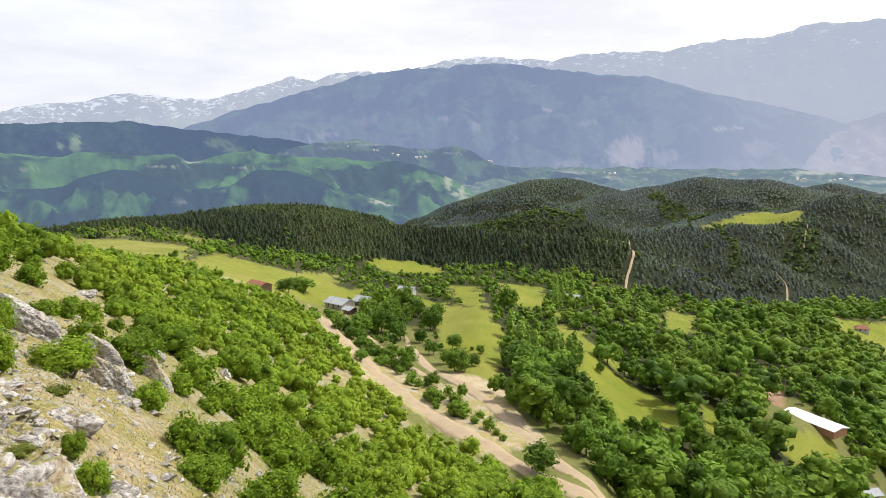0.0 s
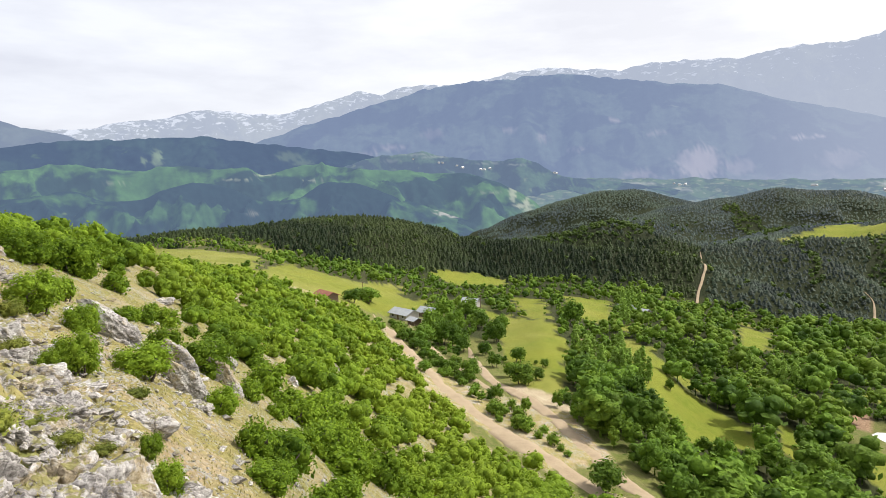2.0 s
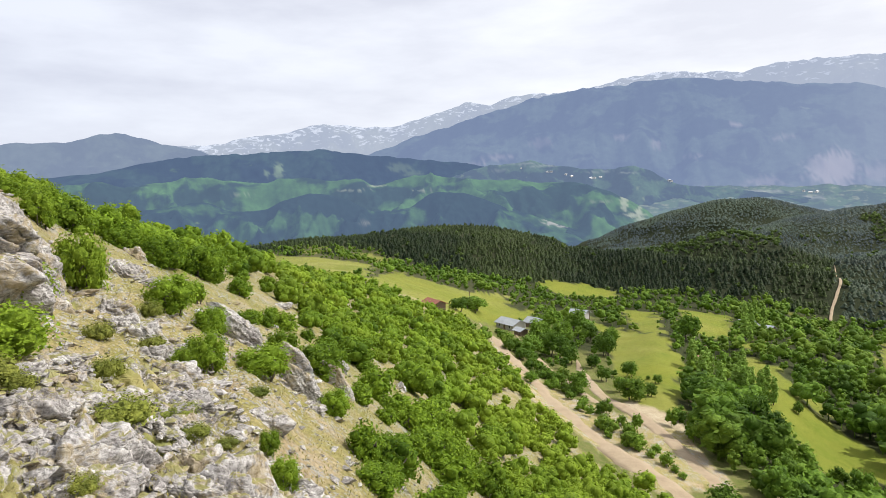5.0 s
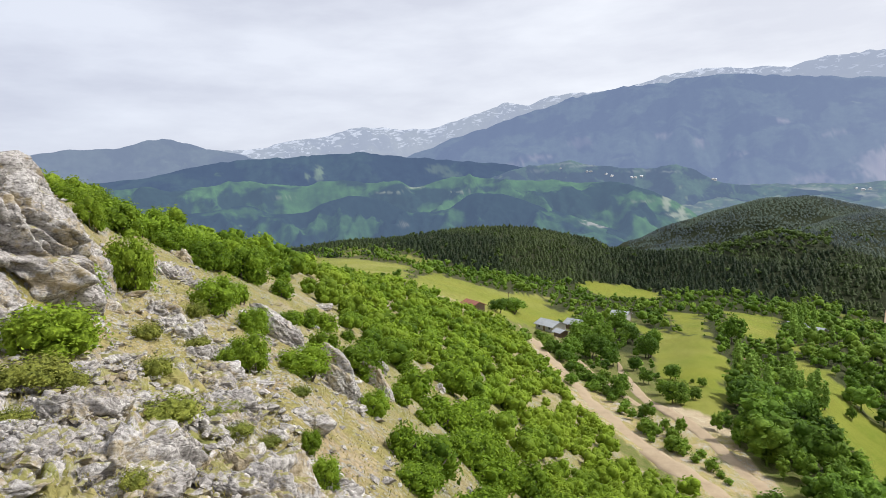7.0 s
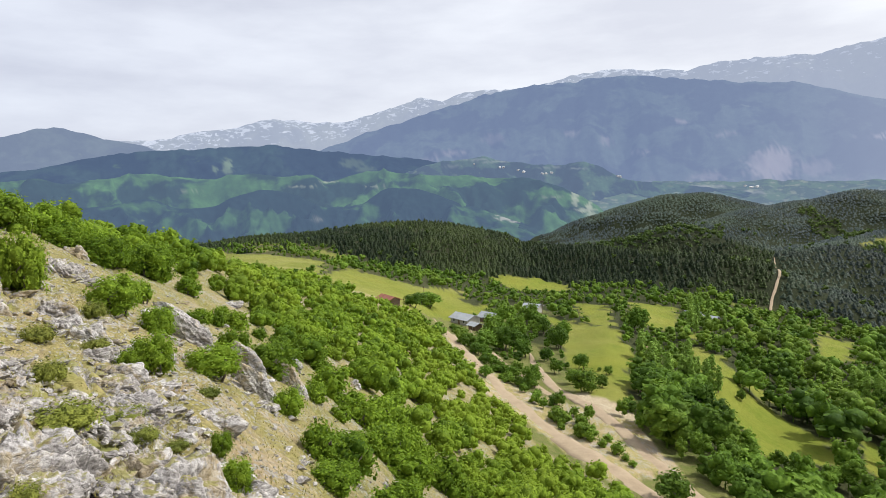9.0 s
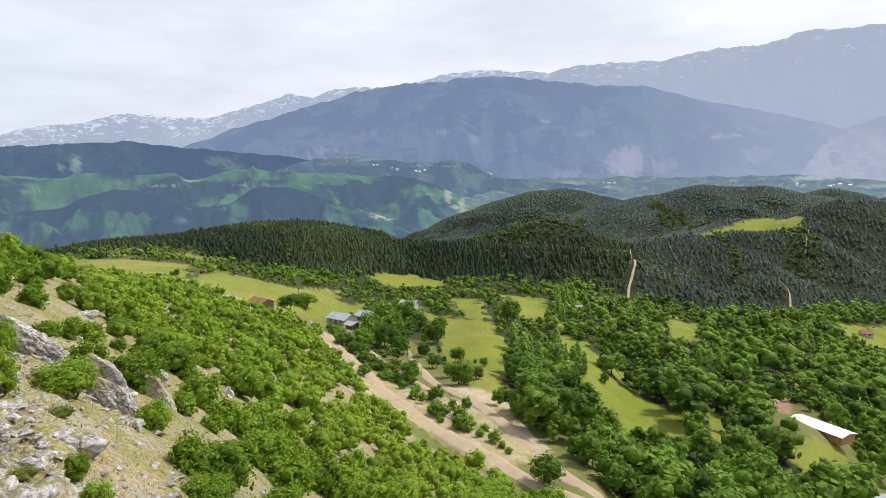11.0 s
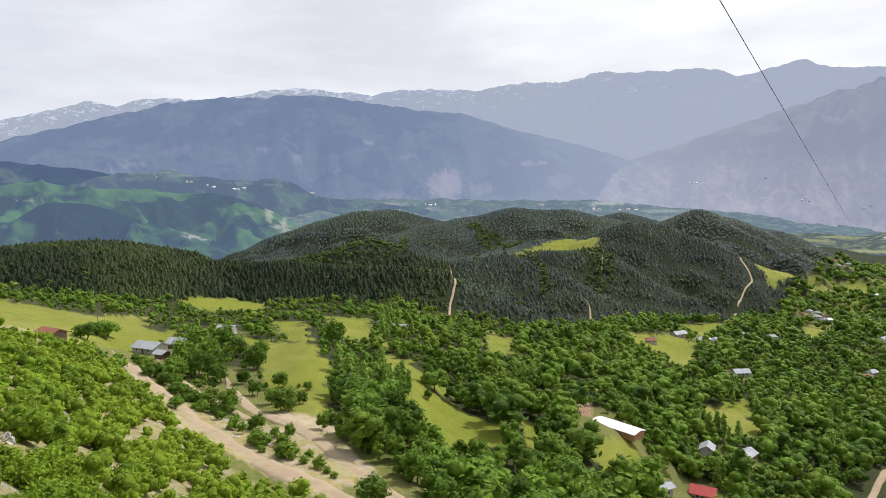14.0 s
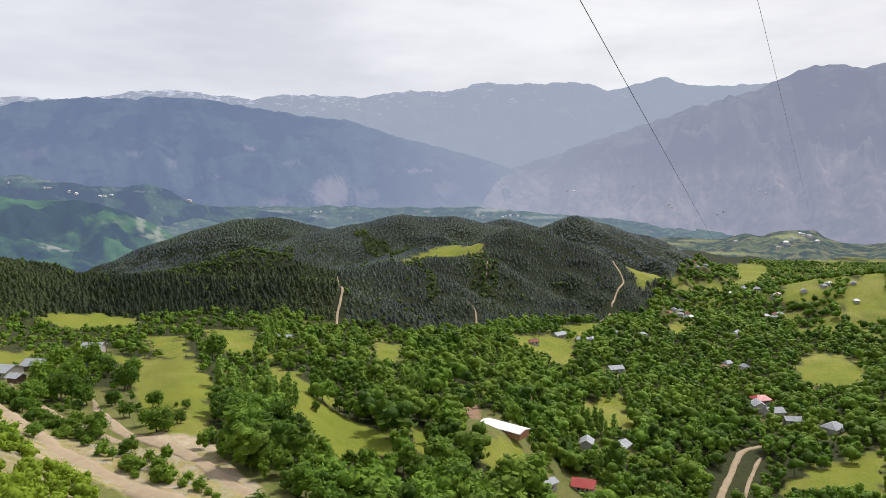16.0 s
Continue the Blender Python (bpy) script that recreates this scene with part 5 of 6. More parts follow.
def dome_lobes(h, w, n, seed, low=0.1):
    """Lobes of a rounded crown: one large and several round it, bulging up and out."""
    g = np.random.default_rng(seed)
    mid, hh = h * (low + 1) / 2, h * (1 - low) / 2
    out = [(0, 0, mid, 0.36 * w)]
    for i in range(n - 1):
        f = (i + 0.5) / (n - 1)
        up = -0.62 + 1.42 * f
        a = i * 2.4 + 0.8 * g.random()
        rim = math.sqrt(max(0.05, 1 - min(up, 0.97) ** 2))
        k = 0.8 + 0.3 * g.random()
        out.append((0.29 * w * rim * k * math.cos(a), 0.29 * w * rim * k * math.sin(a), mid + hh * 0.62 * up * k, w * (0.17 + 0.07 * g.random())))
    return out


def core(lobes, shrink=0.92, squash=1.0, fine=False):
    """The shaded inside of a crown: one rough small ball a lobe."""
    ico = [(0, 0, 1), (0.89, 0, 0.45), (0.28, 0.85, 0.45), (-0.72, 0.53, 0.45), (-0.72, -0.53, 0.45), (0.28, -0.85, 0.45),
           (0.72, 0.53, -0.45), (-0.28, 0.85, -0.45), (-0.89, 0, -0.45), (-0.28, -0.85, -0.45), (0.72, -0.53, -0.45), (0, 0, -1)]
    f = [(0, 1, 2), (0, 2, 3), (0, 3, 4), (0, 4, 5), (0, 5, 1), (1, 6, 2), (2, 7, 3), (3, 8, 4), (4, 9, 5), (5, 10, 1),
         (6, 7, 2), (7, 8, 3), (8, 9, 4), (9, 10, 5), (10, 6, 1), (11, 7, 6), (11, 8, 7), (11, 9, 8), (11, 10, 9), (11, 6, 10)]
    ico, f = np.array(ico), np.array(f)
    if fine:
        vs, seen, nf = [tuple(p) for p in ico], {}, []

        def half(i, j):
            k = (min(i, j), max(i, j))
            if k not in seen:
                p = (np.array(vs[i]) + np.array(vs[j])) / 2
                vs.append(tuple(p / np.linalg.norm(p)))
                seen[k] = len(vs) - 1
            return seen[k]

        for i, j, k in f:
            a, b, c = half(i, j), half(j, k), half(k, i)
            nf += [(i, a, c), (j, b, a), (k, c, b), (a, b, c)]
        ico, f = np.array(vs), np.array(nf)
    g = np.random.default_rng(len(lobes))
    v = np.concatenate([np.array(l[:3]) + ico * (0.84 + 0.32 * g.random((len(ico), 1))) * l[3] * shrink * np.array([1, 1, squash]) for l in lobes])
    return v, np.concatenate([f + len(ico) * i for i in range(len(lobes))])


def join(parts_):
    """Joins (verts, faces) pairs, quads split into triangles."""
    vs, fs, o = [], [], 0
    for v, f in parts_:
        f = np.asarray(f)
        if f.shape[1] == 4:
            f = np.concatenate([f[:, [0, 1, 2]], f[:, [0, 2, 3]]])
        vs.append(v)
        fs.append(f + o)
        o += len(v)
    return np.concatenate(vs), np.concatenate(fs)


def stems(h, w, lobes, n, seed):
    """Tapered trunk or several stems with limbs that reach into the lobes."""
    g = np.random.default_rng(seed)
    bm = bmesh.new()

    def limb(p, q, r0, r1):
        p, q = Vector(p), Vector(q)
        m = (p + q) / 2 + Vector(g.normal(scale=0.06 * (q - p).length, size=3))
        rings = []
        for c, r in ((p, r0), (m, (r0 + r1) / 2), (q, r1)):
            rot = (q - p).to_track_quat("Z", "Y")
            rings.append([bm.verts.new(c + rot @ Vector((r * math.cos(k * 1.2566), r * math.sin(k * 1.2566), 0))) for k in range(5)])
        for a, b in zip(rings[:-1], rings[1:]):
            for k in range(5):
                bm.faces.new((a[k], a[(k + 1) % 5], b[(k + 1) % 5], b[k]))

    if n == 1:
        rings = []
        for f in (-0.04, 0.1, 0.3, 0.6, 0.9):
            c = Vector((0.02 * w * math.sin(f * 5), 0.02 * w * math.cos(f * 4), f * h))
            rad = (0.018 * h) * (1.02 - f)
            rings.append([bm.verts.new(c + Vector((rad * math.cos(k * 1.0472), rad * math.sin(k * 1.0472), 0))) for k in range(6)])
        for a, b in zip(rings[:-1], rings[1:]):
            for k in range(6):
                bm.faces.new((a[k], a[(k + 1) % 6], b[(k + 1) % 6], b[k]))
        bm.faces.new(rings[-1])
        return bm
    top = h * 0.45
    for i in range(n):
        a = i * 6.283 / n + g.random()
        off = 0.0 if n == 1 else 0.12 * w
        base = (off * math.cos(a), off * math.sin(a), -0.4)
        knee = (off * 2.2 * math.cos(a), off * 2.2 * math.sin(a), top)
        limb(base, knee, 0.022 * h + 0.02, 0.013 * h + 0.01)
        for l in lobes[i::n]:
            limb(knee, l[:3], 0.011 * h + 0.01, 0.006 * h)
    return bm


def plant_kind(name, h, w, n_leaves, size, n_lobes, n_stems, mat, seed, low=0.12, taper=0.6):
    """One plant of a kind, to be copied: its crown and stem meshes."""
    lobes = crown_lobes(h, w, n_lobes, seed, low, taper) if taper < 0.55 else dome_lobes(h, w, n_lobes, seed, low)
    v, f = join([leaf_cloud(n_leaves, lobes, size, seed=seed), core(lobes, 0.66)])
    crown = fast_mesh(name + "_crown", v, f, mat, True)
    bm = stems(h, w, lobes, n_stems, seed)
    stem = bpy.data.meshes.new(name + "_stem")
    bm.to_mesh(stem)
    bm.free()
    stem.materials.append(BARK)
    return crown, stem


def plant(name, kind_, x, y, z, scale, turn, label, category, group, trunk="trunk"):
    ob = tagged(new(name), label, category, group)
    ob.matrix_basis = pose(x, y, z, 0, 0, turn) @ Matrix.Diagonal((*scale, 1))
    piece("crown", kind_[0], ob)
    piece(trunk, kind_[1], ob)
    return ob


def simple_tree(h, w, n, size, n_lobes, seed, low=0.12, trunk=True, cores=5, shrink=0.8):
    """Verts and triangles of a tree seen from farther off."""
    lobes = dome_lobes(h, w, n_lobes, seed, low)
    bits = [leaf_cloud(n, lobes, size, seed=seed)]
    bits.append(core(lobes[:cores], shrink))
    if trunk:
        r = 0.02 * h + 0.03
        t = np.array([(r, 0, -0.8), (-r / 2, r * 0.87, -0.8), (-r / 2, -r * 0.87, -0.8), (0, 0, h * 0.6)])
        bits.append((t, np.array([(0, 1, 3), (1, 2, 3), (2, 0, 3)])))
    return join(bits)


def conifer(h, w, tiers, points, seed):
    """A spruce: ragged tiers of drooping boughs round a thin stem."""
    g = np.random.default_rng(seed)
    vs, fs, o = [], [], 0
    for i in range(tiers):
        f0 = i / tiers
        z0, z1 = h * (0.1 + 0.9 * f0 * 0.92), h * (0.1 + 0.9 * min(1, (i + 1.55) / tiers))
        r = w * 0.5 * (1 - f0) ** 0.85 + 0.03 * w
        k = np.arange(points * 2)
        a = k * math.pi / points + g.random() * 3
        rad = np.where(k % 2 == 0, r * (0.8 + 0.4 * g.random(points * 2)), r * 0.5)
        zz = np.where(k % 2 == 0, z0 - 0.04 * h * g.random(points * 2), z0 + 0.05 * h)
        v = np.concatenate([np.stack([rad * np.cos(a), rad * np.sin(a), zz], -1), [[0, 0, z1]]])
        vs.append(v)
        fs.append(np.stack([k, (k + 1) % (points * 2), np.full(points * 2, points * 2)], -1) + o)
        o += len(v)
    return np.concatenate(vs), np.concatenate(fs)


def scatter_mesh(name, models, xs, ys, zs, sizes, mat, label, category, widths=None, smooth=True):
    """Plants too many to count, joined into one mesh; each keeps a tint of its own."""
    V, F, T, o = [], [], [], 0
    g = np.random.default_rng(len(xs))
    pick = g.integers(0, len(models), len(xs))
    turn, tint = g.random(len(xs)) * 6.283, g.random(len(xs))
    for m, (v, f) in enumerate(models):
        idx = np.nonzero(pick == m)[0]
        if not len(idx):
            continue
        c, s = np.cos(turn[idx])[:, None], np.sin(turn[idx])[:, None]
        k = sizes[idx][:, None]
        kw = k if widths is None else k * widths[idx][:, None]
        x = (v[:, 0] * c - v[:, 1] * s) * kw + xs[idx][:, None]
        y = (v[:, 0] * s + v[:, 1] * c) * kw + ys[idx][:, None]
        z = v[:, 2] * k + zs[idx][:, None]
        V.append(np.stack([x, y, z], -1).reshape(-1, 3))
        F.append((f[None] + (np.arange(len(idx)) * len(v))[:, None, None]).reshape(-1, 3) + o)
        T.append(np.repeat(tint[idx], len(v)))
        o += len(idx) * len(v)
    me = fast_mesh(name, np.concatenate(V), np.concatenate(F), mat, smooth)
    attribute(me, "tint", np.concatenate(T))
    return tagged(new(name, me), label, category, kind="stuff")


def spots(x0, x1, y0, y1, step, seed):
    """A jittered planting grid."""
    g = np.random.default_rng(seed)
    x, y = np.meshgrid(np.arange(x0, x1, step), np.arange(y0, y1, step))
    x = x + g.uniform(-0.48, 0.48, x.shape) * step
    y = y + g.uniform(-0.48, 0.48, y.shape) * step
    return x.ravel(), y.ravel(), g.random(x.size)


def road_gap(x, y):
    d = np.full(np.shape(x), 1e9)
    for line, half in CLEAR_LINES:
        d = np.minimum(d, line_distance(line, x, y) - half)
    for hx, hy, hr in YARDS:
        k = 1 - (hr + 7 if hr >= 3 else 1) / math.hypot(hx, hy)
        d = np.minimum(d, line_distance(np.array([(hx, hy), (hx * k, hy * k)]), x, y) - hr)
    return d


def beside_rock(x, y):
    """On an outcrop or just below it."""
    k = np.zeros(np.shape(x), bool)
    for rx, ry, rw in OUTCROPS:
        n = math.hypot(rx, ry)
        front = np.array([(rx, ry), (rx * (1 - 4.5 / n), ry * (1 - 4.5 / n))])
        k |= line_distance(front, x, y) < 0.5 * rw + 0.9
    return k


# bushes on the slope
x, y, luck = spots(-90, 30, 10, 240, 2.5, 3)
r, a = np.hypot(x, y), np.degrees(np.arctan2(x, y))
dens = np.interp(a, [-75, -58, -48, -40, -32, -24, -10, 20], [0.12, 0.16, 0.3, 0.45, 0.62, 0.8, 0.9, 0.9]) * np.interp(r, [12, 22, 34, 50, 75, 100], [0.2, 0.6, 0.9, 1.0, 1.0, 1.0])
dens = np.where((r > 55) & (a < -24), np.maximum(dens, np.where(a < -36, 0.5, 0.8)), dens)
dens = dens * (1 - 0.75 * (rockiness(x, y) > 0.6)) * np.where(wave(x, y, 23.0, 5.5) + 0.5 * wave(x, y, 11, 3.1) > np.interp(a, [-30, -20], [0.45, 0.85]), 0.15, 1.0)
ok = (luck < dens) & bushland(x, y) & (road_gap(x, y) > 1.0) & ~in_fields(x, y) & (r > 14) & (a > -62) & ~beside_rock(x, y) & (r > np.interp(a, [-50, -40, -35, -29, -24, -20], [48, 42, 35, 29, 22, 14]) + 6 * luck)
x, y = x[ok], y[ok]
r = np.hypot(x, y)
z = ground_z(x, y)
order = np.argsort(r)
x, y, z, r = x[order], y[order], z[order], r[order]
NEAR_BUSHES = 230
kinds = [plant_kind("bush", 2.6, 2.9, 900, 0.118, 13, 3, LEAF_BUSH, 11 + i, -0.42) for i in range(5)]
size = 0.4 + 0.66 * rng.random(len(x)) ** 1.5 + 0.12 * np.clip(r / 100, 0, 1) + np.where((r > 30) & (r < 80) & (x > -0.4 * y), 0.2, 0)
for i in range(min(NEAR_BUSHES, len(x))):
    s = size[i] * np.interp(r[i], [15, 30], [0.55, 1.0])
    plant("bush", kinds[i % 5], x[i], y[i], z[i] - 0.1, (s * rng.uniform(0.85, 1.2), s * rng.uniform(0.85, 1.2), s * rng.uniform(0.8, 1.25)),
          rng.uniform(0, 360), "bright green hazel bush on the rocky slope", "bush", "bushes on the slope", "stem")


own_kinds = [plant_kind("bush", 2.6, 2.9, 2600, 0.075, 17, 3, LEAF_BUSH, 400 + i, -0.3) for i in range(4)]


def own_bush(bx, by, w, h):
    """A bush that stands by itself among the rocks."""
    k = int(abs(bx * 7 + by * 3)) % 4
    plant("bush", own_kinds[k], bx, by, float(ground_z(bx, by)) - 0.12 * h, (w / 2.75, w / 2.75, h * 1.15 / 2.6), bx * 40, "leafy green bush among limestone rocks", "bush", "bushes among the rocks", "stem")


juniper_kinds = [plant_kind("juniper", 0.9, 2.6, 1300, 0.07, 10, 4, LEAF_JUNIPER, 200 + i, -0.1) for i in range(2)]


def juniper(bx, by, w, h):
    """A low creeping shrub."""
    k = int(abs(bx * 5 + by)) % 2
    plant("juniper", juniper_kinds[k], bx, by, float(ground_z(bx, by)) - 0.05, (w * 1.15 / 2.6, w * 1.15 / 2.6, h * 0.62 / 0.9), bx * 55, "low creeping juniper between limestone rocks", "shrub", "junipers", "stem")


own_bush(-25.1, 22.4, 2.4, 3.0)
own_bush(-22.0, 17.1, 2.2, 1.7)
own_bush(-17.7, 12.9, 2.8, 1.7)
own_bush(-18.2, 12.4, 1.3, 1.2)
own_bush(-23.0, 25.6, 2.8, 2.1)
own_bush(-21.2, 26.2, 1.8, 1.5)
own_bush(-16.1, 23.0, 2.5, 1.5)
own_bush(-16.3, 19.7, 1.7, 1.7)
own_bush(-16.5, 18.9, 1.0, 0.9)
own_bush(-19.4, 33.6, 3.1, 2.4)
own_bush(-14.8, 26.7, 1.7, 1.5)
own_bush(-26.6, 52.4, 4.2, 3.1)
own_bush(-44.1, 34.1, 2.2, 1.4)
own_bush(-42.4, 36.9, 3.4, 2.2)
own_bush(-41.9, 37.2, 2.9, 2.4)
own_bush(-39.3, 40.0, 3.4, 2.9)
own_bush(-38.0, 41.0, 2.4, 2.2)
own_bush(-43.0, 35.8, 2.9, 2.4)
own_bush(-41.2, 38.7, 4.4, 2.9)
own_bush(-38.0, 37.7, 2.8, 1.8)
own_bush(-35.0, 28.6, 2.1, 2.3)
own_bush(-9.1, 13.7, 0.9, 1.0)
own_bush(-10.6, 15.3, 0.7, 0.7)
own_bush(-9.8, 20.6, 2.0, 1.2)
own_bush(-36.3, 42.7, 2.9, 2.2)
own_bush(-36.1, 39.7, 3.7, 2.8)
own_bush(-35.8, 43.8, 4.4, 3.4)
own_bush(-38.6, 40.8, 3.4, 2.7)
own_bush(-46.0, 31.7, 2.4, 1.5)
juniper(-12.8, 12.3, 1.7, 0.8)
juniper(-12.9, 14.3, 1.3, 0.4)
juniper(-15.9, 10.9, 1.9, 0.8)
juniper(-15.7, 14.7, 1.0, 0.7)
juniper(-19.2, 17.7, 1.2, 0.7)
juniper(-22.1, 23.3, 1.1, 0.8)
juniper(-11.7, 13.6, 0.9, 0.4)
juniper(-18.4, 19.4, 1.1, 0.5)
juniper(-15.2, 11.4, 1.0, 0.5)
juniper(-10.9, 13.8, 0.7, 0.3)
juniper(-13.4, 18.8, 0.9, 0.4)
juniper(-10.5, 9.1, 0.7, 0.4)
juniper(-14.1, 9.1, 0.9, 0.4)

rest = slice(NEAR_BUSHES, None)
x, y, z, r, size = x[rest], y[rest], z[rest], r[rest], size[rest]
for lo, hi, n, ls, nl in ((0, 75, 300, 0.14, 9), (75, 130, 80, 0.23, 7), (130, 400, 36, 0.32, 6)):
    k = (r >= lo) & (r < hi)
    if k.any():
        scatter_mesh("bushes", [simple_tree(2.7, 3.0, n, ls, nl, 40 + i, -0.12, trunk=False, cores=nl, shrink=0.86) for i in range(5)], x[k], y[k], z[k] - 0.1, size[k] * 1.12,
                     LEAF_BUSH, "dense bright green bushes covering the slope", "bushes")

# low bushes below the earth road
x, y, luck = spots(-56, 16, 96, 205, 2.7, 21)
d1, d2 = line_distance(EARTH_ROAD, x, y), line_distance(LOWER_TRACK, x, y)
ok = ~bushland(x, y) & (d1 > 2.8) & (d1 < np.interp(y, [96, 130, 200], [5, 12, 15])) & (d2 > 2.2) & (road_gap(x, y) > 0.2) & (luck < 0.85) & (x > np.interp(y, EARTH_ROAD[::-1, 1], EARTH_ROAD[::-1, 0]))
x, y = x[ok], y[ok]
scatter_mesh("bushes", [simple_tree(2.5, 3.0, 110, 0.27, 8, 140 + i, -0.12, trunk=False) for i in range(4)], x, y, ground_z(x, y) - 0.1, 0.4 + 0.75 * rng.random(len(x)) ** 1.5,
             LEAF_TREE, "green bushes on the bank below the road", "bushes")

# broad-leaved trees on the shelf, in hedges and in the valley
x, y, luck = spots(-300, 620, 60, 640, 4.4, 5)
r, a = np.hypot(x, y), np.degrees(np.arctan2(x, y))
dens = np.where(r < 420, 0.93, 0.8) * np.where((a > 36) & (r > 420), 0.95, 1.0)
dens = np.where((a < -20) & (r > 200), np.where(wave(x, y, 60.0, 2.5) > 0.4, 0.08, 0.8), dens)
dens = np.where(inside(DRY, x, y), np.interp(y, [95, 125, 150], [0.55, 0.7, 0.9]), dens)
ok = (luck < np.where(clearings(x, y) | (valley_open(x, y) & (r > 600)), 0.06, dens)) & ~bushland(x, y) & (road_gap(x, y) > np.where(inside(DRY, x, y), 0.6, 1.8)) & ~in_fields(x, y) & (r < pine_edge(a)) & (r < 640) & (a < 61) & (r > 62)
x, y = x[ok], y[ok]
r, z, a = np.hypot(x, y), ground_z(x, y), np.degrees(np.arctan2(x, y))
big = np.clip(np.interp(a, [-30, -10, 4, 16, 34, 60], [0.5, 0.52, 0.64, 0.84, 1.05, 1.05]) + 0.25 * wave(x, y, 45, 8.0), 0.4, 1.3)
size = 1.15 * big * (0.6 + 1.0 * rng.random(len(x)) ** 2.0)
size = np.where((r < 190) & (a > 1) & (a < 40), size * 1.25, size)
# hedges below a meadow stay low enough to see it over them
for step in (4.0, 9.0, 14.0, 20.0):
    near_field = (r < 460) & in_fields(x * (1 + step / r), y * (1 + step / r))
    top = z[near_field] + 4.6 * size[near_field]
    room = ground_z(x[near_field] * (1 + step / r[near_field]), y[near_field] * (1 + step / r[near_field])) / (1 + step / r[near_field]) - z[near_field]
    size[near_field] = np.where(top - z[near_field] > room, np.maximum(0.3 * size[near_field], np.clip(room, 0.8, 9) / 4.6), size[near_field])
size = np.where(inside(DRY, x, y), np.interp(y, [100, 150], [0.22, 0.42]) + 0.36 * rng.random(len(x)), size)
for lo, hi, n, ls, nl in ((0, 150, 280, 0.28, 10), (150, 230, 72, 0.36, 7), (230, 340, 22, 0.46, 4), (340, 460, 9, 0.6, 3), (460, 700, 6, 0.7, 3)):
    k = (r >= lo) & (r < hi)
    scatter_mesh("woodland", [simple_tree(5.9 + (i % 3) * 0.9, 4.9 - (i % 3) * 0.5, n, ls, nl, 70 + i, -0.12, cores=nl, shrink=0.84 if hi < 300 else 0.9) for i in range(6)], x[k], y[k], z[k] - 0.2, size[k],
                 LEAF_TREE, "broad-leaved trees and hedges between the fields", "trees", widths=0.85 + 0.55 * rng.random(k.sum()))

# poplars
px, py = [], []
for cx, cy, n, s in POPLARS:
    px += list(cx + rng.normal(scale=s, size=n))
    py += list(cy + rng.normal(scale=s * 1.4, size=n))
poplar = plant_kind("poplar", 11.0, 3.6, 800, 0.33, 14, 1, LEAF_POPLAR, 91, 0.1, 0.5)
for qx, qy in zip(px, py):
    s = rng.uniform(0.65, 1.05)
    plant("poplar", poplar, qx, qy, float(ground_z(qx, qy)) - 0.2, (s * rng.uniform(0.8, 1.2), s * rng.uniform(0.8, 1.2), s), rng.uniform(0, 360),
          "slender light green poplar beside the fields", "tree", "poplars")

# single trees in and beside the fields
lone_kinds = [plant_kind("tree", 6.0, 5.2, 900, 0.26, 11, 2, LEAF_TREE, 300 + i, -0.05) for i in range(3)]


def lone_tree(bx, by, w, h):
    k = int(abs(bx * 3 + by)) % 3
    plant("tree", lone_kinds[k], bx, by, float(ground_z(bx, by)) - 0.15, (w / 5.2, w / 5.2, h / 6.0), bx * 31, "round-crowned green tree beside the meadow", "tree", "single trees")


lone_tree(-0.5, 159.8, 2.6, 2.6)
lone_tree(-33.3, 171.8, 6.4, 7.0)
lone_tree(-30.0, 178.1, 6.9, 8.3)
lone_tree(-29.0, 199.1, 8.0, 9.6)
lone_tree(-23.6, 175.1, 5.8, 5.8)
lone_tree(-28.5, 231.3, 8.4, 9.3)
lone_tree(-36.2, 226.9, 8.7, 9.6)
lone_tree(-37.2, 204.1, 6.7, 7.1)
lone_tree(-22.5, 217.5, 6.3, 7.1)
lone_tree(-15.8, 192.2, 6.0, 7.4)
lone_tree(-14.8, 213.8, 5.4, 6.9)
lone_tree(-8.2, 146.7, 4.1, 4.3)
lone_tree(-4.4, 136.8, 3.8, 3.7)
lone_tree(-12.7, 156.8, 4.0, 4.3)
lone_tree(-2.0, 143.6, 3.5, 3.3)
lone_tree(-7.4, 165.1, 4.5, 4.8)
lone_tree(-17.0, 173.2, 4.1, 4.3)
lone_tree(-38.3, 165.9, 4.0, 3.6)
lone_tree(-33.5, 160.8, 4.2, 3.8)
lone_tree(-26.5, 135.3, 3.6, 3.2)
lone_tree(-21.5, 144.1, 3.8, 3.7)
lone_tree(-16.9, 138.4, 3.4, 3.3)
lone_tree(-67.2, 237.3, 8.8, 5.6)
lone_tree(-68.2, 226.3, 6.3, 4.9)
lone_tree(8.0, 85.3, 5.4, 5.0)
lone_tree(-64.7, 204.9, 6.9, 5.5)
lone_tree(-66.7, 231.8, 9.5, 7.1)
lone_tree(-34.4, 191.7, 8.1, 9.7)
lone_tree(-26.7, 180.1, 6.6, 7.7)
lone_tree(-14.8, 191.9, 6.3, 8.1)
lone_tree(24.7, 167.2, 2.5, 3.1)
lone_tree(31.0, 165.5, 2.5, 3.4)
lone_tree(-2.7, 163.2, 1.2, 1.2)
lone_tree(20.4, 166.1, 3.1, 2.7)
lone_tree(9.5, 224.6, 8.1, 11.2)
lone_tree(-17.1, 140.1, 5.2, 5.7)
lone_tree(-5.5, 138.5, 6.4, 5.7)
lone_tree(10.1, 128.6, 7.3, 9.3)
lone_tree(18.4, 139.4, 6.6, 8.7)

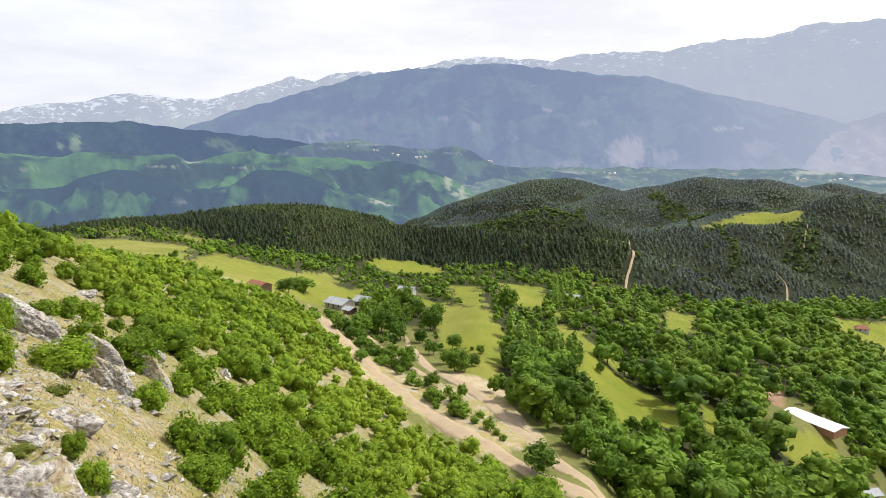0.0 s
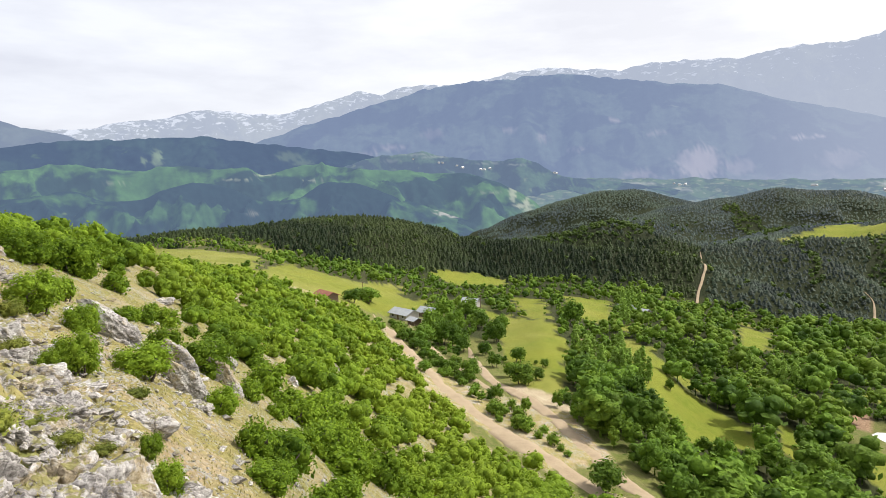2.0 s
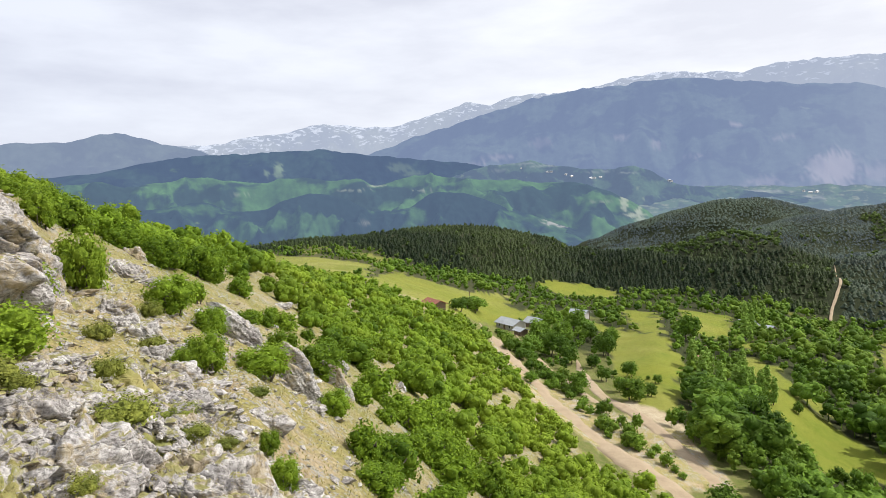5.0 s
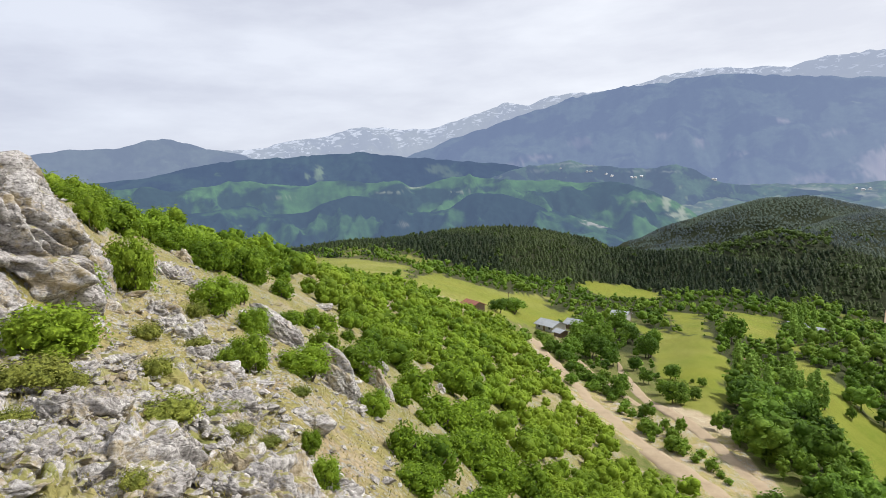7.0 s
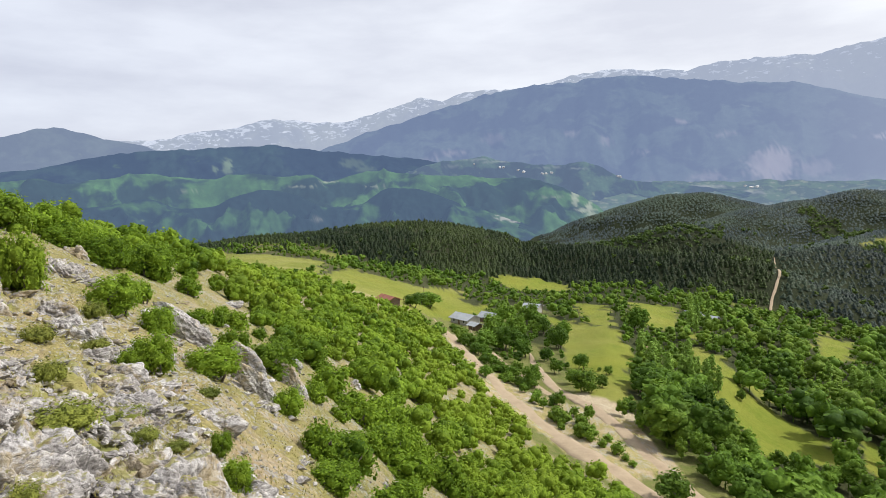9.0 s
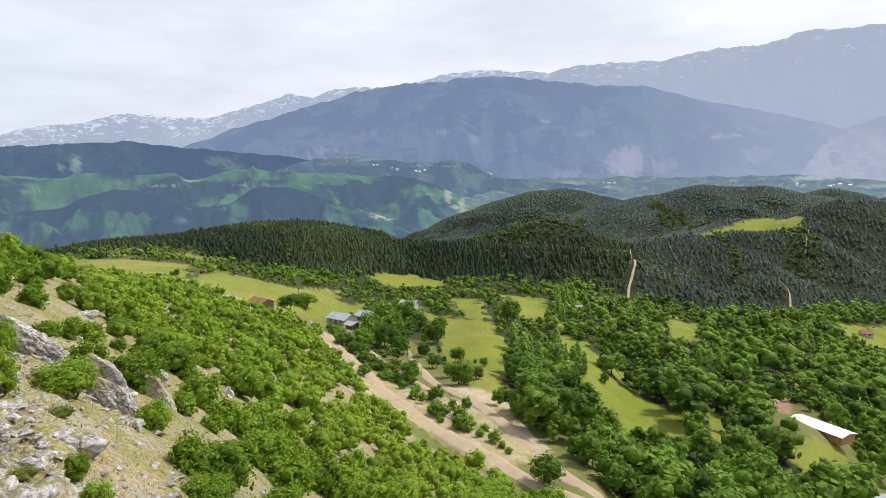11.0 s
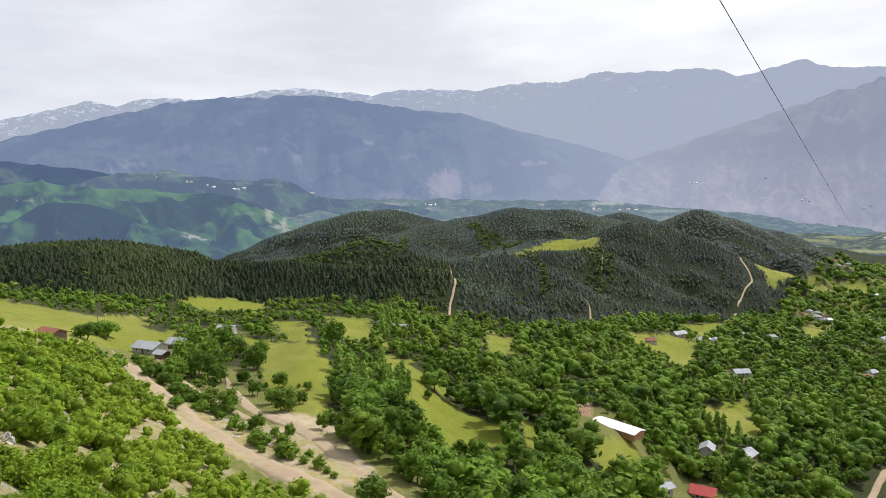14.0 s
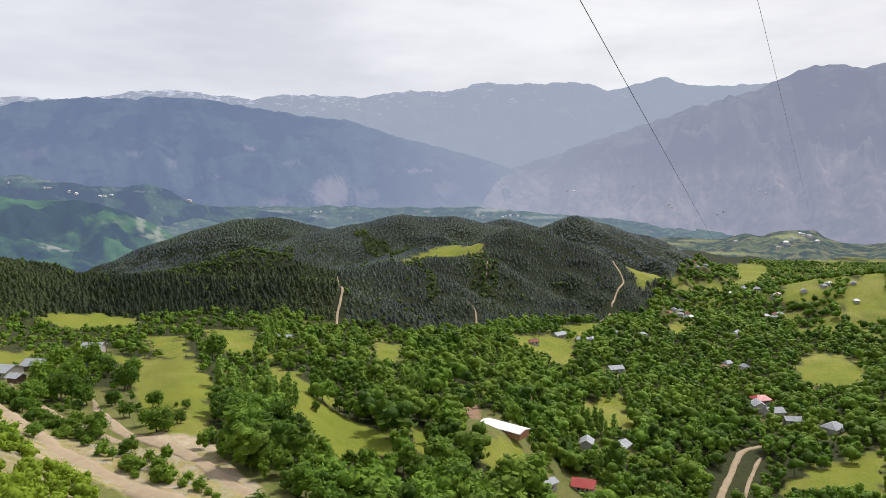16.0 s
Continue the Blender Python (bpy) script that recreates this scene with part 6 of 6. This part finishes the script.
# spruce forest on the hills
def light_wood(a, r):
    """The broad-leaved gullies in the spruce forest, and paler bands added between the ridges."""
    x, y = r * np.sin(np.radians(a)), r * np.cos(np.radians(a))
    k = np.hypot((a - np.interp(r, [860, 950], [17.8, 15.6])) / 1.5, (r - 890) / 75) + 0.4 * wave(x, y, 50, 2.0) < 1
    k |= np.hypot((a - 21.2) / 0.45, (r - 570) / 45) + 0.4 * wave(x, y, 30, 2.0) < 1
    # bands of paler trees imitate the lit, hazier ground behind each crest
    for a0, a1, r0, r1 in ((-3, 9, 570, 625), (12.6, 20.2, 645, 705), (19.6, 26, 705, 750), (24.5, 27, 600, 690), (2, 9, 800, 860)):
        k |= (a > a0) & (a < a1) & (r + 22 * wave(x, y, 46, a0) > r0) & (r + 16 * wave(x, y, 35, a1) < r1) & (wave(x, y, 19, 1.7) > -0.55)
    k |= (np.abs(a - 22) < 4.5) & (np.abs(r - np.interp(a, [17, 20, 26], [760, 850, 880])) < 22 + 12 * wave(x, y, 40, 5))
    return k


x, y, luck = spots(-420, 620, 330, 880, 3.25, 8)
r, a = np.hypot(x, y), np.degrees(np.arctan2(x, y))
ok = (r > pine_edge(a) + 14 * wave(x, y, 40, 3.3)) & (r < 880) & (r < np.interp(a, [-45, -30, -9, -4, 0, 14], [720, 700, 640, 660, 880, 880])) & ~in_fields(x, y) & (road_gap(x, y) > 1.2) & (luck < 0.95) & (a > -46) & ~light_wood(a, r)
ok |= (r > 330) & (r < 520) & (a < -28) & (a > -44) & (wave(x, y, 45.0, 7.7) > 0.35) & (luck < 0.6) & ~in_fields(x, y)
ok &= ~((a < -27) & (wave(x, y, 80.0, 1.5) > 0.45))
x, y, luck, r, a = x[ok], y[ok], luck[ok], r[ok], a[ok]
size = 0.5 + 0.55 * rng.random(len(x)) ** 1.4 + 0.3 * (rng.random(len(x)) > 0.88) * rng.random(len(x))
z = ground_z(x, y)
# stands behind the front hill take needle colours with haze painted in
front = (a < 12.8) & (r < 575)
inner = ~front & ((r < 720) | ((a > 24.5) & (r < 880)))
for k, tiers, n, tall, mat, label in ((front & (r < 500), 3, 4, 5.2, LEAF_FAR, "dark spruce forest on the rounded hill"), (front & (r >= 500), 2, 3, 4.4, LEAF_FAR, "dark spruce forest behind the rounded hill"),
                                      (inner, 2, 3, 3.6, LEAF_MID_HAZE, "dusky spruce forest on the inner spurs, tinted for slight haze"), (~front & ~inner, 2, 3, 3.0, LEAF_HILL_HAZE, "hazy spruce forest between the spurs")):
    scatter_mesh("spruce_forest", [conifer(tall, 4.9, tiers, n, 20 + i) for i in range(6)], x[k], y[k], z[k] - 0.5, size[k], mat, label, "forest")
x, y, luck = spots(-120, 900, 560, 1330, 3.75, 9)
r, a = np.hypot(x, y), np.degrees(np.arctan2(x, y))
ok = (r > np.maximum(pine_edge(a), 880)) & (r < np.interp(a, [-6, 12, 24, 26, 30, 32, 38, 43], [1110, 1110, 1110, 1300, 1300, 1120, 1200, 1250])) & (a > -6) & (a < 43.5) & ~in_fields(x, y) & (luck < 0.94) & ~light_wood(a, r)
x, y = x[ok], y[ok]
# haze of the far hills is put into the needle colour
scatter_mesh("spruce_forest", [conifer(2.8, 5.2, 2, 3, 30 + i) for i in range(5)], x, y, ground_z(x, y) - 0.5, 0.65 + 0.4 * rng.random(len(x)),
             LEAF_HILL_HAZE, "spruce forest on the far hills, tinted blue for haze", "forest")

# lighter broad-leaved trees among the spruces
x, y, luck = spots(-420, 620, 330, 900, 7.0, 18)
r, a = np.hypot(x, y), np.degrees(np.arctan2(x, y))
ok = (r > pine_edge(a) - 6) & (r < 900) & (a > -40) & (a < 42) & (luck < 0.06 + 0.3 * np.clip(wave(x, y, 95, 3.9) - 0.25, 0, 1) + 0.25 * (r < pine_edge(a) + 18)) & ~in_fields(x, y) & (road_gap(x, y) > 1.0)
x, y = x[ok], y[ok]
scatter_mesh("woodland", [simple_tree(5.4, 4.2, 14, 0.8, 4, 180 + i, -0.1, trunk=False, cores=4) for i in range(4)], x, y, ground_z(x, y) - 0.3, 0.6 + 0.6 * rng.random(len(x)),
             LEAF_GULLY, "lighter broad-leaved trees scattered in the spruce forest", "trees")

# broad-leaved wood in the gullies of the hills, and the added paler bands
x, y, luck = spots(-60, 460, 500, 1000, 4.8, 15)
r, a = np.hypot(x, y), np.degrees(np.arctan2(x, y))
ok = light_wood(a, r) & (luck < 0.85) & ~in_fields(x, y)
x, y = x[ok], y[ok]
scatter_mesh("woodland", [simple_tree(5.6, 4.8, 12, 1.0, 4, 160 + i, -0.1, trunk=False, cores=3) for i in range(4)], x, y, ground_z(x, y) - 0.3, 0.7 + 0.6 * rng.random(len(x)),
             LEAF_GULLY, "light green broad-leaved wood in hill gullies, with bands imitating lit valleys", "trees")

# scattered trees in the far valley
x, y, luck = spots(300, 1500, 300, 1700, 7.4, 12)
r, a = np.hypot(x, y), np.degrees(np.arctan2(x, y))
openland = valley_open(x, y)
u, v = 0.5 * x + 0.86 * y, -0.86 * x + 0.5 * y
hedge = (np.abs(np.sin(u * 0.07 + 1.2 * wave(x, y, 160.0, 2.0))) < 0.3) | (np.abs(np.sin(v * 0.045 + wave(x, y, 140.0, 5.0))) < 0.24)
ok = (r > 630) & (r < 1500) & (r < pine_edge(a)) & (a > 34) & (a < 60) & (luck < np.where(openland, np.where(hedge, 0.85, 0.14), 0.92) * np.interp(r, [900, 1400], [1, 0.6])) & ~in_fields(x, y) & (road_gap(x, y) > 0.5)
x, y = x[ok], y[ok]
scatter_mesh("valley_trees", [simple_tree(6.2, 6.8, 6, 1.1, 3, 60 + i, -0.1, trunk=False, cores=3, shrink=0.95) for i in range(5)], x, y, ground_z(x, y) - 0.3, 0.85 + 0.75 * rng.random(len(x)),
             LEAF_TREE, "trees along the valley floor", "trees")

stones(9000, 4)
tufts(14000, 6)


def far_houses():
    """Roofs of the distant villages, a few metres each."""
    g = np.random.default_rng(31)
    for i, (hx, hy) in enumerate(HAMLET):
        house("small pale house in the distant village", hx, hy, float(g.uniform(0, 180)), float(g.uniform(4.2, 6.5)), float(g.uniform(3.6, 4.8)),
              float(g.uniform(2.2, 3)), 1.3, WALL_WHITE, (ROOF_GREY, ROOF_WHITE, ROOF_GREY, ROOF_RUST, ROOF_GREY)[i % 5], hip=1.6, windows=2, ribs=False)


far_houses()


def across_valley(hill, spread, *spots_):
    """Farms and hamlets on a far hillside, at an azimuth and an elevation seen from the lookout."""
    g = np.random.default_rng(len(spots_))
    co = np.empty(len(hill.data.vertices) * 3, np.float32)
    hill.data.vertices.foreach_get("co", co)
    co = co.reshape(-1, 3)
    va, ve = np.degrees(np.arctan2(co[:, 0], co[:, 1])), np.degrees(np.arctan2(co[:, 2], np.hypot(co[:, 0], co[:, 1])))
    for ca, ce, n in spots_:
        for _ in range(n):
            k = int(np.argmin((va - ca - g.normal(scale=spread)) ** 2 + (ve - ce - g.normal(scale=spread * 0.3)) ** 2))
            house("pale house on the far side of the valley", float(co[k, 0]), float(co[k, 1]), float(g.uniform(0, 180)), float(g.uniform(7, 13)), float(g.uniform(6, 8)),
                  float(g.uniform(3, 5)), 1.8, WALL_PALE, ROOF_WHITE if g.random() < 0.3 else ROOF_GREY, hip=2.0, windows=2, ribs=False, stand=float(co[k, 2]))


across_valley(LOW_HILLS, 0.12, (50.31, -4.33, 3), (50.77, -3.96, 2), (51.38, -3.64, 4), (52.00, -3.76, 3), (52.50, -4.10, 2), (46.66, -4.23, 1), (49.93, -4.70, 1))
across_valley(RIGHT_RANGE, 0.25, (45.55, -1.95, 5), (41.84, -1.33, 3), (33.22, -0.10, 3), (39.10, 0.35, 2), (48.60, -0.24, 2))
across_valley(BENCH, 0.2, (-11.39, 1.19, 3), (-9.21, 0.67, 3), (-5.26, 0.02, 3), (0.95, -0.32, 3), (-7.49, 0.30, 2))
across_valley(VALLEY, 0.35, (25.69, -2.09, 6), (28.31, -2.25, 6), (11.13, -1.58, 3), (3.91, -1.35, 3), (20.89, -1.82, 3))
